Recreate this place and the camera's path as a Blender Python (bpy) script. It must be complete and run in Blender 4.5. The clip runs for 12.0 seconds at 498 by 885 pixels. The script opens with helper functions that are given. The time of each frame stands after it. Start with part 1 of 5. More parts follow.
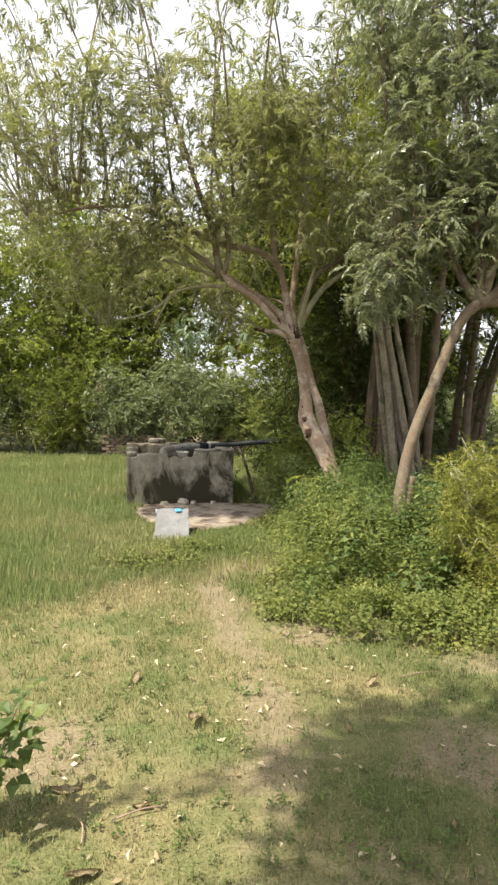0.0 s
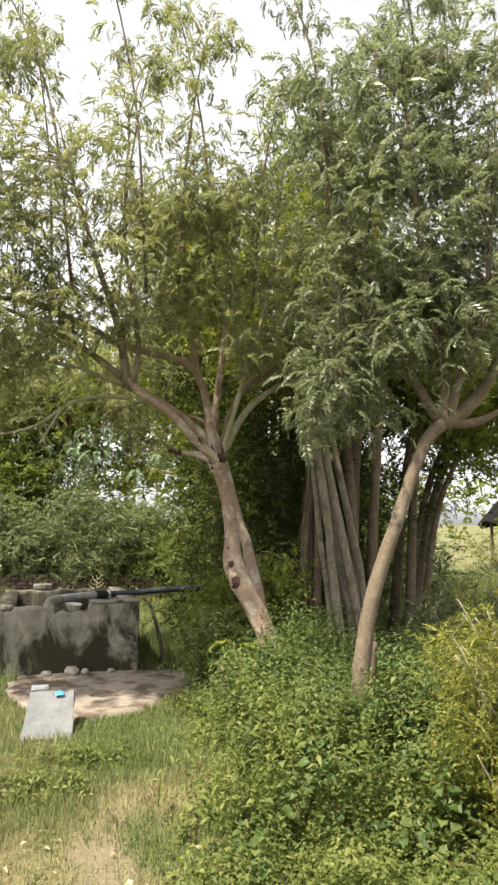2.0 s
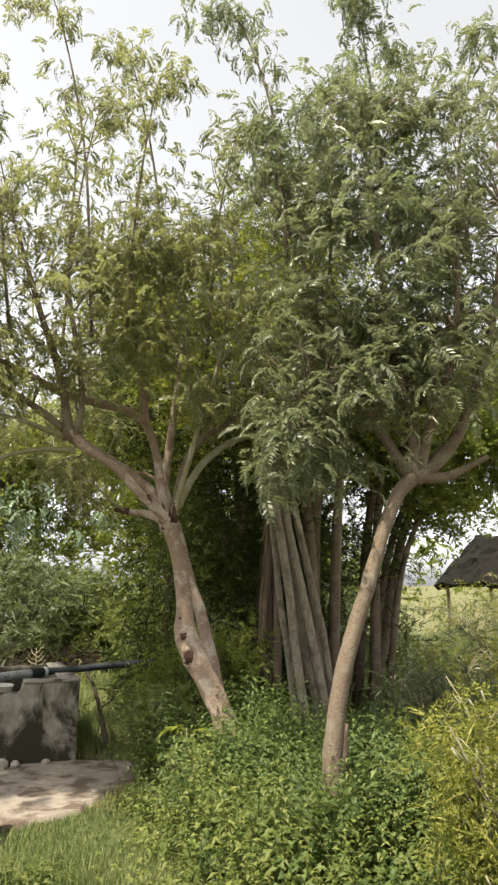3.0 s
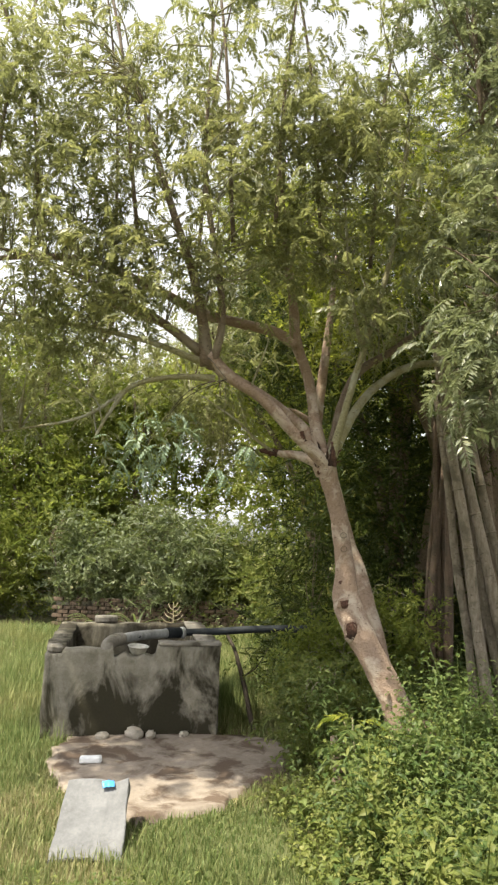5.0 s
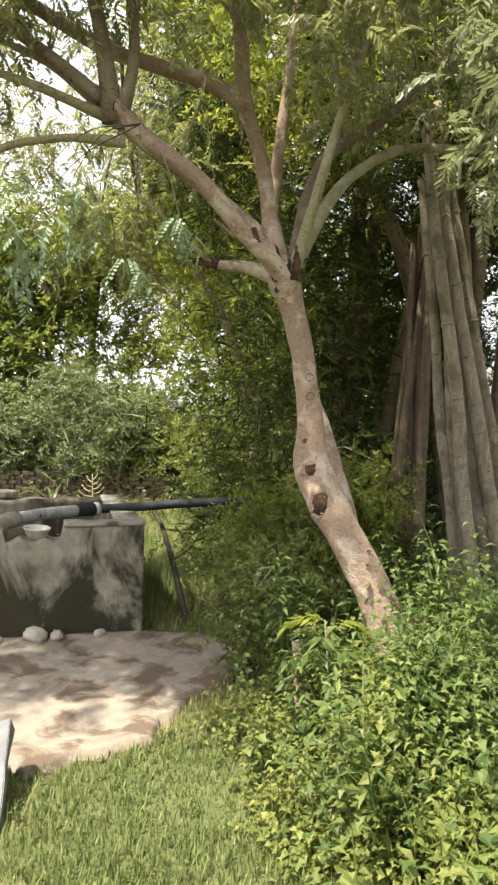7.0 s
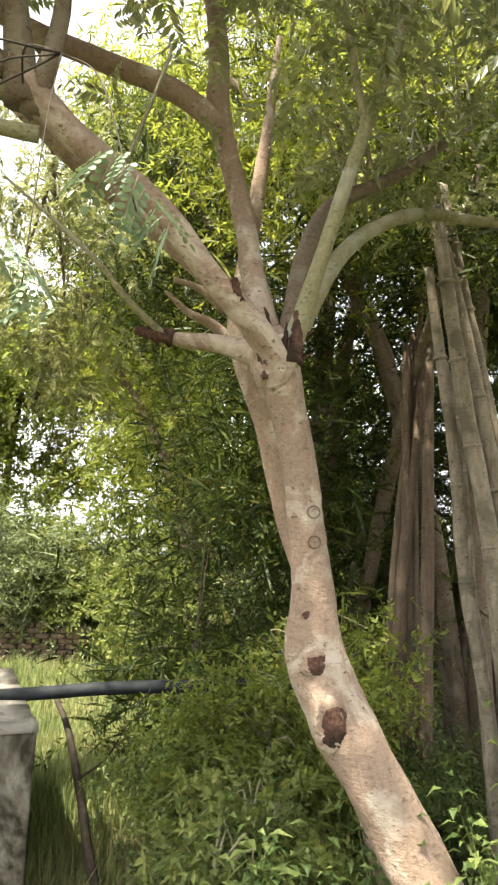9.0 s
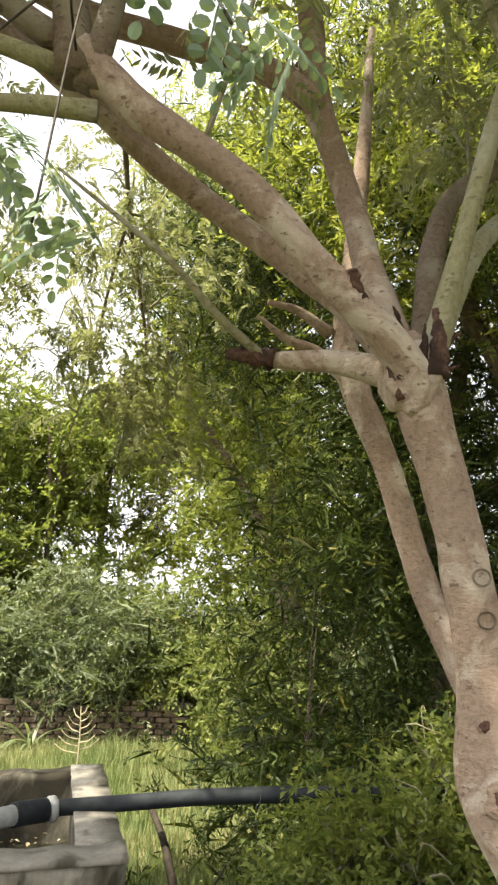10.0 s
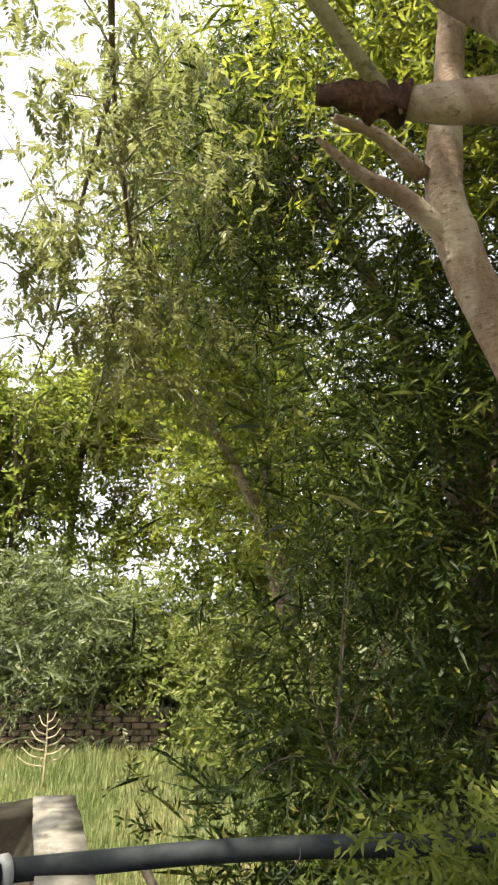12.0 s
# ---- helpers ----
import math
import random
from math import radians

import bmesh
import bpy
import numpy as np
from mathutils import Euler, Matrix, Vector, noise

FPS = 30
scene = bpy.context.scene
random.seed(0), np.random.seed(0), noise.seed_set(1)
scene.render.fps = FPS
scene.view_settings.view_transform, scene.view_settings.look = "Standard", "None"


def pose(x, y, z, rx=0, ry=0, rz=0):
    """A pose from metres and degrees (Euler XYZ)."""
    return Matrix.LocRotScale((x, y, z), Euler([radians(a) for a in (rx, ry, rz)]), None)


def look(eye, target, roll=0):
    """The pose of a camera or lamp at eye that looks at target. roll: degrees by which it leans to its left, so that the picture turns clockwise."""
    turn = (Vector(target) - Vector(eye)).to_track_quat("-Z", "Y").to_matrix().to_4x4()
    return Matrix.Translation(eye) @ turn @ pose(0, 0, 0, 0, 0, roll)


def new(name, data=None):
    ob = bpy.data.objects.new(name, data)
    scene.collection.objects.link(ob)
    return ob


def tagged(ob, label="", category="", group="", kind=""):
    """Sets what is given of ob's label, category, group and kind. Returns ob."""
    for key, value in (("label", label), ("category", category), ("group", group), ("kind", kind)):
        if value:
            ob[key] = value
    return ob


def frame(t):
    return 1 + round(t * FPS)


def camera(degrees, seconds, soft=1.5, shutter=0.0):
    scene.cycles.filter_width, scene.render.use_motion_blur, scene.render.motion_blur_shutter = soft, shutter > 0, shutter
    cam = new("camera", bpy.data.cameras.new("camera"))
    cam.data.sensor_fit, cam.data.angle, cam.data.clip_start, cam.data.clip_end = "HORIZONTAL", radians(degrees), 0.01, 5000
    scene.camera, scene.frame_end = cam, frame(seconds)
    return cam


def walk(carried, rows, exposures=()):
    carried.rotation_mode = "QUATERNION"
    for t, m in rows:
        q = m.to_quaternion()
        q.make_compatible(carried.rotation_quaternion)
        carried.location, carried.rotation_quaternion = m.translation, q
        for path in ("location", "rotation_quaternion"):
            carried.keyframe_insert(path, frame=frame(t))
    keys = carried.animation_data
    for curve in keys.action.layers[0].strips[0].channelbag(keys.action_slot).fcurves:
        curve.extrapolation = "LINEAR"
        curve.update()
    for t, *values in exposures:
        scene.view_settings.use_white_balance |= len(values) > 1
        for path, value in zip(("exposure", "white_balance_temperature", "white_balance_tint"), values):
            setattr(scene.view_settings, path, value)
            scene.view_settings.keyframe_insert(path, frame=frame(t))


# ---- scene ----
cam = camera(39.7, 12.0, soft=2.4)
PATH = [  # seconds, x, y, z, yaw, pitch, roll
    (0.0, -0.017, 0.064, 1.588, -0.1, -4.08, 0.27),
    (0.5, -0.065, 0.495, 1.633, -1.74, -2.53, 0.68),
    (1.0, -0.121, 0.958, 1.668, -6.49, 1.97, 1.39),
    (1.5, -0.076, 1.408, 1.657, -6.24, 5.24, 0.19),
    (2.0, -0.037, 1.785, 1.673, -7.44, 6.63, 0.52),
    (2.5, -0.007, 2.1, 1.711, -11.92, 11.93, 0.18),
    (2.7, 0.010, 2.197, 1.693, -11.84, 11.74, -0.1),
    (4.3, -0.020, 3.010, 1.713, -6.89, 12.49, 1.45),
    (4.5, -0.059, 3.153, 1.708, -4.67, 11.39, 1.18),
    (5.0, -0.082, 3.519, 1.685, -0.53, 8.26, 1.78),
    (5.5, -0.076, 3.795, 1.64, 1.36, 0.66, 2.71),
    (6.0, -0.145, 4.178, 1.58, 1.4, -0.91, 2.35),
    (6.5, -0.136, 4.584, 1.533, -2.39, -0.12, 0.11),
    (7.0, -0.076, 4.974, 1.539, -6.84, -2.07, 1.24),
    (7.2, -0.066, 5.139, 1.513, -9.46, -1.48, 1.6),
    (8.8, -0.049, 6.240, 1.555, -12.86, 3.16, 1.95),
    (9.0, -0.054, 6.37, 1.6, -12.61, 9.46, 2.39),
    (9.5, -0.069, 6.629, 1.667, -9.96, 13.95, 1.54),
    (10.0, -0.041, 6.945, 1.656, -5.0, 14.27, 0.94),
    (10.5, -0.056, 7.19, 1.614, -2.21, 10.88, 2.31),
    (11.0, -0.117, 7.502, 1.557, -2.35, 4.8, 1.57),
    (11.5, -0.163, 7.695, 1.575, -5.2, 8.61, 0.73),
    (12.0, -0.166, 7.921, 1.603, -7.47, 14.14, 0.64),
]


def gaze(x, y, z, yaw, pitch, roll):
    a, b = radians(yaw), radians(pitch)
    return look((x, y, z), (x - math.sin(a) * math.cos(b), y + math.cos(a) * math.cos(b), z + math.sin(b)), roll)


walk(cam, [(t, gaze(*r)) for t, *r in PATH], exposures=[(0.0, 1.22), (1.5, 1.3), (2.5, 1.2), (4.5, 1.0), (5.0, 1.3), (5.5, 1.52), (6.5, 1.56), (9.0, 2.08), (9.5, 1.92), (10.5, 1.72), (12.0, 1.66)])

# ---------------------------------------------------------------- light
SUN = Vector((-0.38, -0.24, 0.895)).normalized()
world = bpy.data.worlds.new("world")
scene.world = world
world.use_nodes = True
wn, wl = world.node_tree.nodes, world.node_tree.links
sky = wn.new("ShaderNodeTexSky")
sky.sky_type = "NISHITA"
sky.sun_disc = False
sky.sun_elevation = math.asin(SUN.z)
sky.sun_rotation = math.atan2(SUN.x, SUN.y)
sky.air_density, sky.dust_density, sky.ozone_density = 1.0, 2.0, 1.0
pale = wn.new("ShaderNodeHueSaturation")
pale.inputs["Saturation"].default_value = 0.06
wl.new(sky.outputs["Color"], pale.inputs["Color"])
wl.new(pale.outputs["Color"], wn["Background"].inputs["Color"])
wn["Background"].inputs["Strength"].default_value = 0.15
lamp = bpy.data.lights.new("sun", "SUN")
lamp.energy, lamp.angle, lamp.color = 4.3, radians(0.8), (1.0, 0.93, 0.74)
new("sun", lamp).matrix_world = look(SUN * 60, (0, 0, 0))

# ---------------------------------------------------------------- materials
rng = np.random.default_rng(7)


def material(name, rough=0.8, spec=0.4, metal=0.0):
    m = bpy.data.materials.new(name)
    m.use_nodes = True
    b = m.node_tree.nodes["Principled BSDF"]
    b.inputs["Roughness"].default_value = rough
    b.inputs["Specular IOR Level"].default_value = spec
    b.inputs["Metallic"].default_value = metal
    return m, m.node_tree.nodes, m.node_tree.links, b


def coords(n, l, scale=(1, 1, 1), kind="Object"):
    c, mp = n.new("ShaderNodeTexCoord"), n.new("ShaderNodeMapping")
    mp.inputs["Scale"].default_value = scale
    l.new(c.outputs[kind], mp.inputs["Vector"])
    return mp.outputs["Vector"]


def noise_tex(n, l, vec, scale, detail=6, rough=0.6, distort=0.0):
    t = n.new("ShaderNodeTexNoise")
    t.inputs["Scale"].default_value, t.inputs["Detail"].default_value = scale, detail
    t.inputs["Roughness"].default_value, t.inputs["Distortion"].default_value = rough, distort
    l.new(vec, t.inputs["Vector"])
    return t.outputs["Fac"]


def ramp(n, l, fac, stops):
    r = n.new("ShaderNodeValToRGB")
    e = r.color_ramp.elements
    while len(e) < len(stops):
        e.new(0.5)
    for k, (p, c) in zip(e, stops):
        k.position, k.color = p, (*c, 1)
    l.new(fac, r.inputs["Fac"])
    return r.outputs["Color"]


def mix(n, l, fac, a, b, mode="MIX"):
    m = n.new("ShaderNodeMix")
    m.data_type, m.blend_type = "RGBA", mode
    for sock, v in ((m.inputs["Factor"], fac), (m.inputs["A"], a), (m.inputs["B"], b)):
        if isinstance(v, (int, float)):
            sock.default_value = v
        elif isinstance(v, tuple):
            sock.default_value = (*v, 1)
        else:
            l.new(v, sock)
    return m.outputs["Result"]


def bump(n, l, b, height, strength=0.4, dist=0.01):
    k = n.new("ShaderNodeBump")
    k.inputs["Strength"].default_value, k.inputs["Distance"].default_value = strength, dist
    l.new(height, k.inputs["Height"])
    l.new(k.outputs["Normal"], b.inputs["Normal"])


def grey(n, l, fac, lo, hi):
    return ramp(n, l, fac, [(lo, (0, 0, 0)), (hi, (1, 1, 1))])


def leaf_material(name, stops, rough=0.5, spec=0.3, through_light=0.35, tint=(0.30, 0.37, 0.07), patch=0.9, low=0.66):
    m, n, l, b = material(name, rough, spec)
    g = n.new("ShaderNodeNewGeometry")
    v = coords(n, l)
    big = noise_tex(n, l, v, patch, 3)
    col = ramp(n, l, g.outputs["Random Per Island"], stops)
    shade = ramp(n, l, big, [(0.3, (low, low + 0.04, low)), (0.7, (1.2, 1.12, 1.05))])
    col = mix(n, l, 0.8, col, shade, "MULTIPLY")
    l.new(col, b.inputs["Base Color"])
    tr = n.new("ShaderNodeBsdfTranslucent")
    l.new(mix(n, l, 0.4, col, tint), tr.inputs["Color"])
    ms = n.new("ShaderNodeMixShader")
    ms.inputs["Fac"].default_value = through_light
    l.new(b.outputs["BSDF"], ms.inputs[1])
    l.new(tr.outputs["BSDF"], ms.inputs[2])
    l.new(ms.outputs["Shader"], n["Material Output"].inputs["Surface"])
    return m


def grass_material(name, green, straw, lo, hi):
    """Blades that turn from green to straw in patches."""
    m, n, l, b = material(name, 0.6, 0.25)
    g = n.new("ShaderNodeNewGeometry")
    v = coords(n, l)
    patch = grey(n, l, noise_tex(n, l, v, 0.75, 6, 0.7, 0.4), lo, hi)
    col = mix(n, l, patch, ramp(n, l, g.outputs["Random Per Island"], green), ramp(n, l, g.outputs["Random Per Island"], straw))
    l.new(col, b.inputs["Base Color"])
    tr = n.new("ShaderNodeBsdfTranslucent")
    l.new(col, tr.inputs["Color"])
    ms = n.new("ShaderNodeMixShader")
    ms.inputs["Fac"].default_value = 0.4
    l.new(b.outputs["BSDF"], ms.inputs[1])
    l.new(tr.outputs["BSDF"], ms.inputs[2])
    l.new(ms.outputs["Shader"], n["Material Output"].inputs["Surface"])
    return m


LEAF_FEATHER = leaf_material("feathery_leaf", [(0.0, (0.115, 0.130, 0.058)), (0.5, (0.195, 0.210, 0.102)), (0.85, (0.275, 0.282, 0.155)), (1.0, (0.33, 0.32, 0.11))], 0.36, 0.55, 0.5, (0.38, 0.40, 0.12))
LEAF_FROND = leaf_material("drooping_frond_leaf", [(0.0, (0.100, 0.120, 0.070)), (0.5, (0.175, 0.196, 0.122)), (0.85, (0.255, 0.270, 0.180)), (1.0, (0.29, 0.30, 0.16))], 0.34, 0.6, 0.44, (0.32, 0.37, 0.13))
LEAF_BLUE = leaf_material("blue_green_leaflet", [(0.0, (0.11, 0.16, 0.095)), (0.5, (0.17, 0.235, 0.15)), (1.0, (0.26, 0.33, 0.23))], 0.45, 0.5, 0.15)
LEAF_GREY = leaf_material("grey_green_leaf", [(0.0, (0.085, 0.11, 0.050)), (0.6, (0.16, 0.195, 0.10)), (1.0, (0.26, 0.29, 0.16))], 0.42, 0.5, 0.4)
# base colour and light through lowered to paint the shaded hollow behind the trunks
LEAF_SHADED = leaf_material("shaded_leaf", [(0.0, (0.014, 0.026, 0.005)), (0.6, (0.033, 0.054, 0.010)), (0.9, (0.080, 0.100, 0.018)), (1.0, (0.18, 0.165, 0.038))], 0.46, 0.2, 0.24)
LEAF_LIGHT = leaf_material("light_leaf", [(0.0, (0.11, 0.155, 0.024)), (0.5, (0.20, 0.240, 0.038)), (1.0, (0.34, 0.35, 0.07))], 0.45, 0.4, 0.6, (0.40, 0.43, 0.06))
LEAF_PALE = leaf_material("pale_herb_leaf", [(0.0, (0.095, 0.128, 0.030)), (0.5, (0.160, 0.195, 0.050)), (1.0, (0.25, 0.265, 0.085))], 0.55, 0.3, 0.42, patch=2.2, low=0.42)
LEAF_BACK = leaf_material("background_leaf", [(0.0, (0.095, 0.130, 0.028)), (0.5, (0.165, 0.205, 0.045)), (1.0, (0.27, 0.29, 0.07))], 0.5, 0.3, 0.54, (0.34, 0.40, 0.06))
LEAF_HERB = leaf_material("herb_leaf", [(0.0, (0.046, 0.082, 0.022)), (0.5, (0.095, 0.145, 0.042)), (1.0, (0.185, 0.225, 0.08))], 0.5, 0.3, 0.4, patch=2.2, low=0.42)
LEAF_YELLOW = leaf_material("yellow_shrub_leaf", [(0.0, (0.12, 0.145, 0.026)), (0.5, (0.21, 0.225, 0.042)), (1.0, (0.34, 0.31, 0.08))], 0.55, 0.3, 0.42)
GRASS = grass_material("grass_blade", [(0.0, (0.085, 0.118, 0.036)), (0.5, (0.145, 0.180, 0.058)), (1.0, (0.27, 0.275, 0.11))], [(0.0, (0.16, 0.148, 0.066)), (0.5, (0.28, 0.248, 0.128)), (1.0, (0.44, 0.38, 0.22))], 0.42, 0.60)
GRASS_TALL = grass_material("tall_grass_blade", [(0.0, (0.090, 0.135, 0.040)), (0.6, (0.162, 0.212, 0.070)), (1.0, (0.29, 0.315, 0.125))], [(0.0, (0.145, 0.165, 0.058)), (0.6, (0.235, 0.255, 0.10)), (1.0, (0.37, 0.365, 0.165))], 0.42, 0.62)
DRY = leaf_material("dry_leaf", [(0.0, (0.30, 0.23, 0.14)), (0.5, (0.46, 0.39, 0.27)), (1.0, (0.66, 0.60, 0.47))], 0.75, 0.2, 0.15, (0.5, 0.4, 0.2))


def make_ground():
    m, n, l, b = material("grassy_soil", 0.95, 0.15)
    v = coords(n, l)
    fine, mid, big = noise_tex(n, l, v, 90, 5), noise_tex(n, l, v, 11, 6, 0.7), noise_tex(n, l, v, 1.2, 5)
    soil = ramp(n, l, fine, [(0.25, (0.12, 0.09, 0.058)), (0.55, (0.212, 0.178, 0.120)), (0.8, (0.33, 0.275, 0.195))])
    soil = mix(n, l, 0.6, soil, ramp(n, l, mid, [(0.3, (0.62, 0.58, 0.52)), (0.7, (1.12, 1.08, 1.0))]), "MULTIPLY")
    turf = ramp(n, l, fine, [(0.25, (0.050, 0.056, 0.024)), (0.5, (0.098, 0.112, 0.050)), (0.8, (0.17, 0.175, 0.090))])
    straw = ramp(n, l, fine, [(0.25, (0.11, 0.092, 0.05)), (0.5, (0.20, 0.172, 0.098)), (0.8, (0.31, 0.265, 0.165))])
    patch = grey(n, l, noise_tex(n, l, v, 0.75, 6, 0.7, 0.4), 0.42, 0.60)
    turf = mix(n, l, patch, turf, straw)
    turf = mix(n, l, 0.7, turf, ramp(n, l, big, [(0.3, (0.75, 0.8, 0.6)), (0.7, (1.15, 1.1, 1.0))]), "MULTIPLY")
    a = n.new("ShaderNodeAttribute")
    a.attribute_name = "bare"
    add = n.new("ShaderNodeMath")
    add.operation = "ADD"
    l.new(a.outputs["Fac"], add.inputs[0])
    sub = n.new("ShaderNodeMath")
    sub.operation = "MULTIPLY_ADD"
    l.new(mid, sub.inputs[0])
    sub.inputs[1].default_value, sub.inputs[2].default_value = 1.0, -0.5
    l.new(sub.outputs[0], add.inputs[1])
    l.new(mix(n, l, grey(n, l, add.outputs[0], 0.3, 0.7), turf, soil), b.inputs["Base Color"])
    bump(n, l, b, fine, 0.6, 0.02)
    return m


def make_bark(name, c0, c1, c2, patch, stretch=0.75, scale=10):
    m, n, l, b = material(name, 0.85, 0.25)
    v = coords(n, l, (1, 1, stretch))
    grain, blotch = noise_tex(n, l, v, scale * 7, 8, 0.7), noise_tex(n, l, coords(n, l), 5, 6, 0.65, 0.6)
    col = ramp(n, l, grain, [(0.22, c0), (0.5, c1), (0.85, c2)])
    col = mix(n, l, grey(n, l, blotch, 0.50, 0.62), col, patch)
    fleck = noise_tex(n, l, coords(n, l, (1, 1, 2.2)), 34, 4, 0.55)
    col = mix(n, l, grey(n, l, fleck, 0.60, 0.68), col, c0)
    l.new(col, b.inputs["Base Color"])
    bump(n, l, b, mix(n, l, 0.5, grain, fleck), 0.75, 0.016)
    return m


BARK = make_bark("pinkish_bark", (0.150, 0.103, 0.075), (0.255, 0.182, 0.136), (0.335, 0.252, 0.197), (0.42, 0.35, 0.285))
BARK_BROWN = make_bark("brown_bark", (0.075, 0.054, 0.038), (0.145, 0.108, 0.076), (0.215, 0.168, 0.122), (0.19, 0.158, 0.12))
BARK_GREEN = make_bark("young_green_bark", (0.13, 0.12, 0.07), (0.23, 0.21, 0.12), (0.33, 0.30, 0.19), (0.30, 0.29, 0.22))
STEM = make_bark("pale_stem_bark", (0.10, 0.082, 0.058), (0.22, 0.185, 0.142), (0.38, 0.33, 0.265), (0.13, 0.112, 0.08), 0.25, 5)
STEM_DARK = make_bark("brown_stem_bark", (0.055, 0.038, 0.028), (0.12, 0.085, 0.062), (0.20, 0.15, 0.115), (0.085, 0.066, 0.048), 0.10, 10)
WOUND = make_bark("torn_wood", (0.020, 0.011, 0.008), (0.080, 0.040, 0.028), (0.21, 0.125, 0.088), (0.030, 0.017, 0.012))


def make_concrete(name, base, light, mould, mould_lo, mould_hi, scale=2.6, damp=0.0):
    m, n, l, b = material(name, 0.92, 0.2)
    v = coords(n, l)
    fine, mid = noise_tex(n, l, v, 60, 6, 0.7), noise_tex(n, l, v, 9, 6, 0.65)
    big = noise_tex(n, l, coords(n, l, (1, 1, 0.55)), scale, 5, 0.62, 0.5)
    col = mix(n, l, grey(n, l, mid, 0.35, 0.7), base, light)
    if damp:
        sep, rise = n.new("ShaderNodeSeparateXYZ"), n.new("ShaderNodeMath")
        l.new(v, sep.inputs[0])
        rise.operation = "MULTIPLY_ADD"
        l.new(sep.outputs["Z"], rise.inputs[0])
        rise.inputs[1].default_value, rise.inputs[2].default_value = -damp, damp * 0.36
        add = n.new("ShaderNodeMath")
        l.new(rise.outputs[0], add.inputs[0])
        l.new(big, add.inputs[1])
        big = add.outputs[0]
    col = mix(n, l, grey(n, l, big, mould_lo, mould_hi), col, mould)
    col = mix(n, l, 0.5, col, ramp(n, l, fine, [(0.3, (0.7, 0.7, 0.7)), (0.7, (1.15, 1.13, 1.1))]), "MULTIPLY")
    l.new(col, b.inputs["Base Color"])
    bump(n, l, b, mid, 0.5, 0.012)
    return m


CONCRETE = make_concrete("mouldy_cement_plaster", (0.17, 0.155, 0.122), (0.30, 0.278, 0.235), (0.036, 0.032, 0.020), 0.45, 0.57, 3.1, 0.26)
CONCRETE_WET = make_concrete("damp_mouldy_cement", (0.15, 0.135, 0.105), (0.24, 0.22, 0.18), (0.036, 0.031, 0.022), 0.36, 0.54, 4.0)
CONCRETE_RIM = make_concrete("worn_cement_rim", (0.175, 0.16, 0.135), (0.27, 0.25, 0.22), (0.085, 0.075, 0.06), 0.50, 0.66, 5)
PAD = make_concrete("worn_cement_pad", (0.20, 0.165, 0.136), (0.29, 0.248, 0.208), (0.11, 0.080, 0.060), 0.48, 0.58, 3.4)
GRANITE = make_concrete("pale_granite", (0.135, 0.136, 0.142), (0.20, 0.20, 0.206), (0.085, 0.084, 0.082), 0.58, 0.75, 5)
BRICK = make_concrete("weathered_brick", (0.15, 0.105, 0.080), (0.24, 0.18, 0.14), (0.06, 0.048, 0.036), 0.46, 0.6, 8)
ROCK = make_concrete("field_stone", (0.30, 0.27, 0.23), (0.46, 0.42, 0.36), (0.16, 0.14, 0.11), 0.55, 0.7, 7)


def simple(name, c0, c1, rough, spec=0.5, scale=14, metal=0.0):
    m, n, l, b = material(name, rough, spec, metal)
    f = noise_tex(n, l, coords(n, l), scale, 6, 0.65)
    l.new(ramp(n, l, f, [(0.32, c0), (0.68, c1)]), b.inputs["Base Color"])
    bump(n, l, b, f, 0.15, 0.004)
    return m


PVC = simple("grey_plastic_pipe", (0.17, 0.17, 0.165), (0.36, 0.36, 0.35), 0.5)
HOSE = simple("black_rubber_hose", (0.010, 0.012, 0.014), (0.026, 0.030, 0.034), 0.72, 0.2)
STEEL = simple("dull_metal_bowl", (0.30, 0.29, 0.26), (0.55, 0.53, 0.48), 0.45, 0.5, 20, 0.4)
WATER = simple("dark_wet_litter", (0.016, 0.017, 0.011), (0.055, 0.05, 0.035), 0.25, 0.5, 9)
PAPER = simple("white_card", (0.68, 0.69, 0.70), (0.82, 0.82, 0.83), 0.6)
BLUE = simple("blue_plastic", (0.05, 0.25, 0.62), (0.10, 0.36, 0.75), 0.4)
THATCH = simple("dark_thatch", (0.006, 0.006, 0.005), (0.020, 0.018, 0.015), 0.95, 0.1, 30)
DARKWOOD = simple("dark_damp_wood", (0.022, 0.018, 0.013), (0.065, 0.050, 0.036), 0.8, 0.2, 30)
GROUND = make_ground()

# ---------------------------------------------------------------- mesh tools


def mesh_object(name, verts, faces, mat, parent=None, label="", smooth=True):
    me = bpy.data.meshes.new(name)
    if isinstance(faces, np.ndarray):
        k = faces.shape[1]
        me.vertices.add(len(verts))
        me.vertices.foreach_set("co", np.asarray(verts, np.float32).ravel())
        me.loops.add(faces.size)
        me.loops.foreach_set("vertex_index", faces.astype(np.int32).ravel())
        me.polygons.add(len(faces))
        me.polygons.foreach_set("loop_start", np.arange(0, faces.size, k, dtype=np.int32))
        me.update(calc_edges=True)
        me.validate()
    else:
        me.from_pydata([tuple(v) for v in verts], [], faces)
        me.update()
    me.polygons.foreach_set("use_smooth", np.full(len(me.polygons), smooth))
    me.materials.append(mat)
    ob = new(name, me)
    if parent:
        ob.parent = parent
    if label:
        tagged(ob, label)
    return ob


def part(name, bm, mat, parent, label="", smooth=False):
    me = bpy.data.meshes.new(name)
    bm.to_mesh(me)
    bm.free()
    me.polygons.foreach_set("use_smooth", np.full(len(me.polygons), smooth))
    me.materials.append(mat)
    ob = new(name, me)
    ob.parent = parent
    if label:
        tagged(ob, label)
    return ob


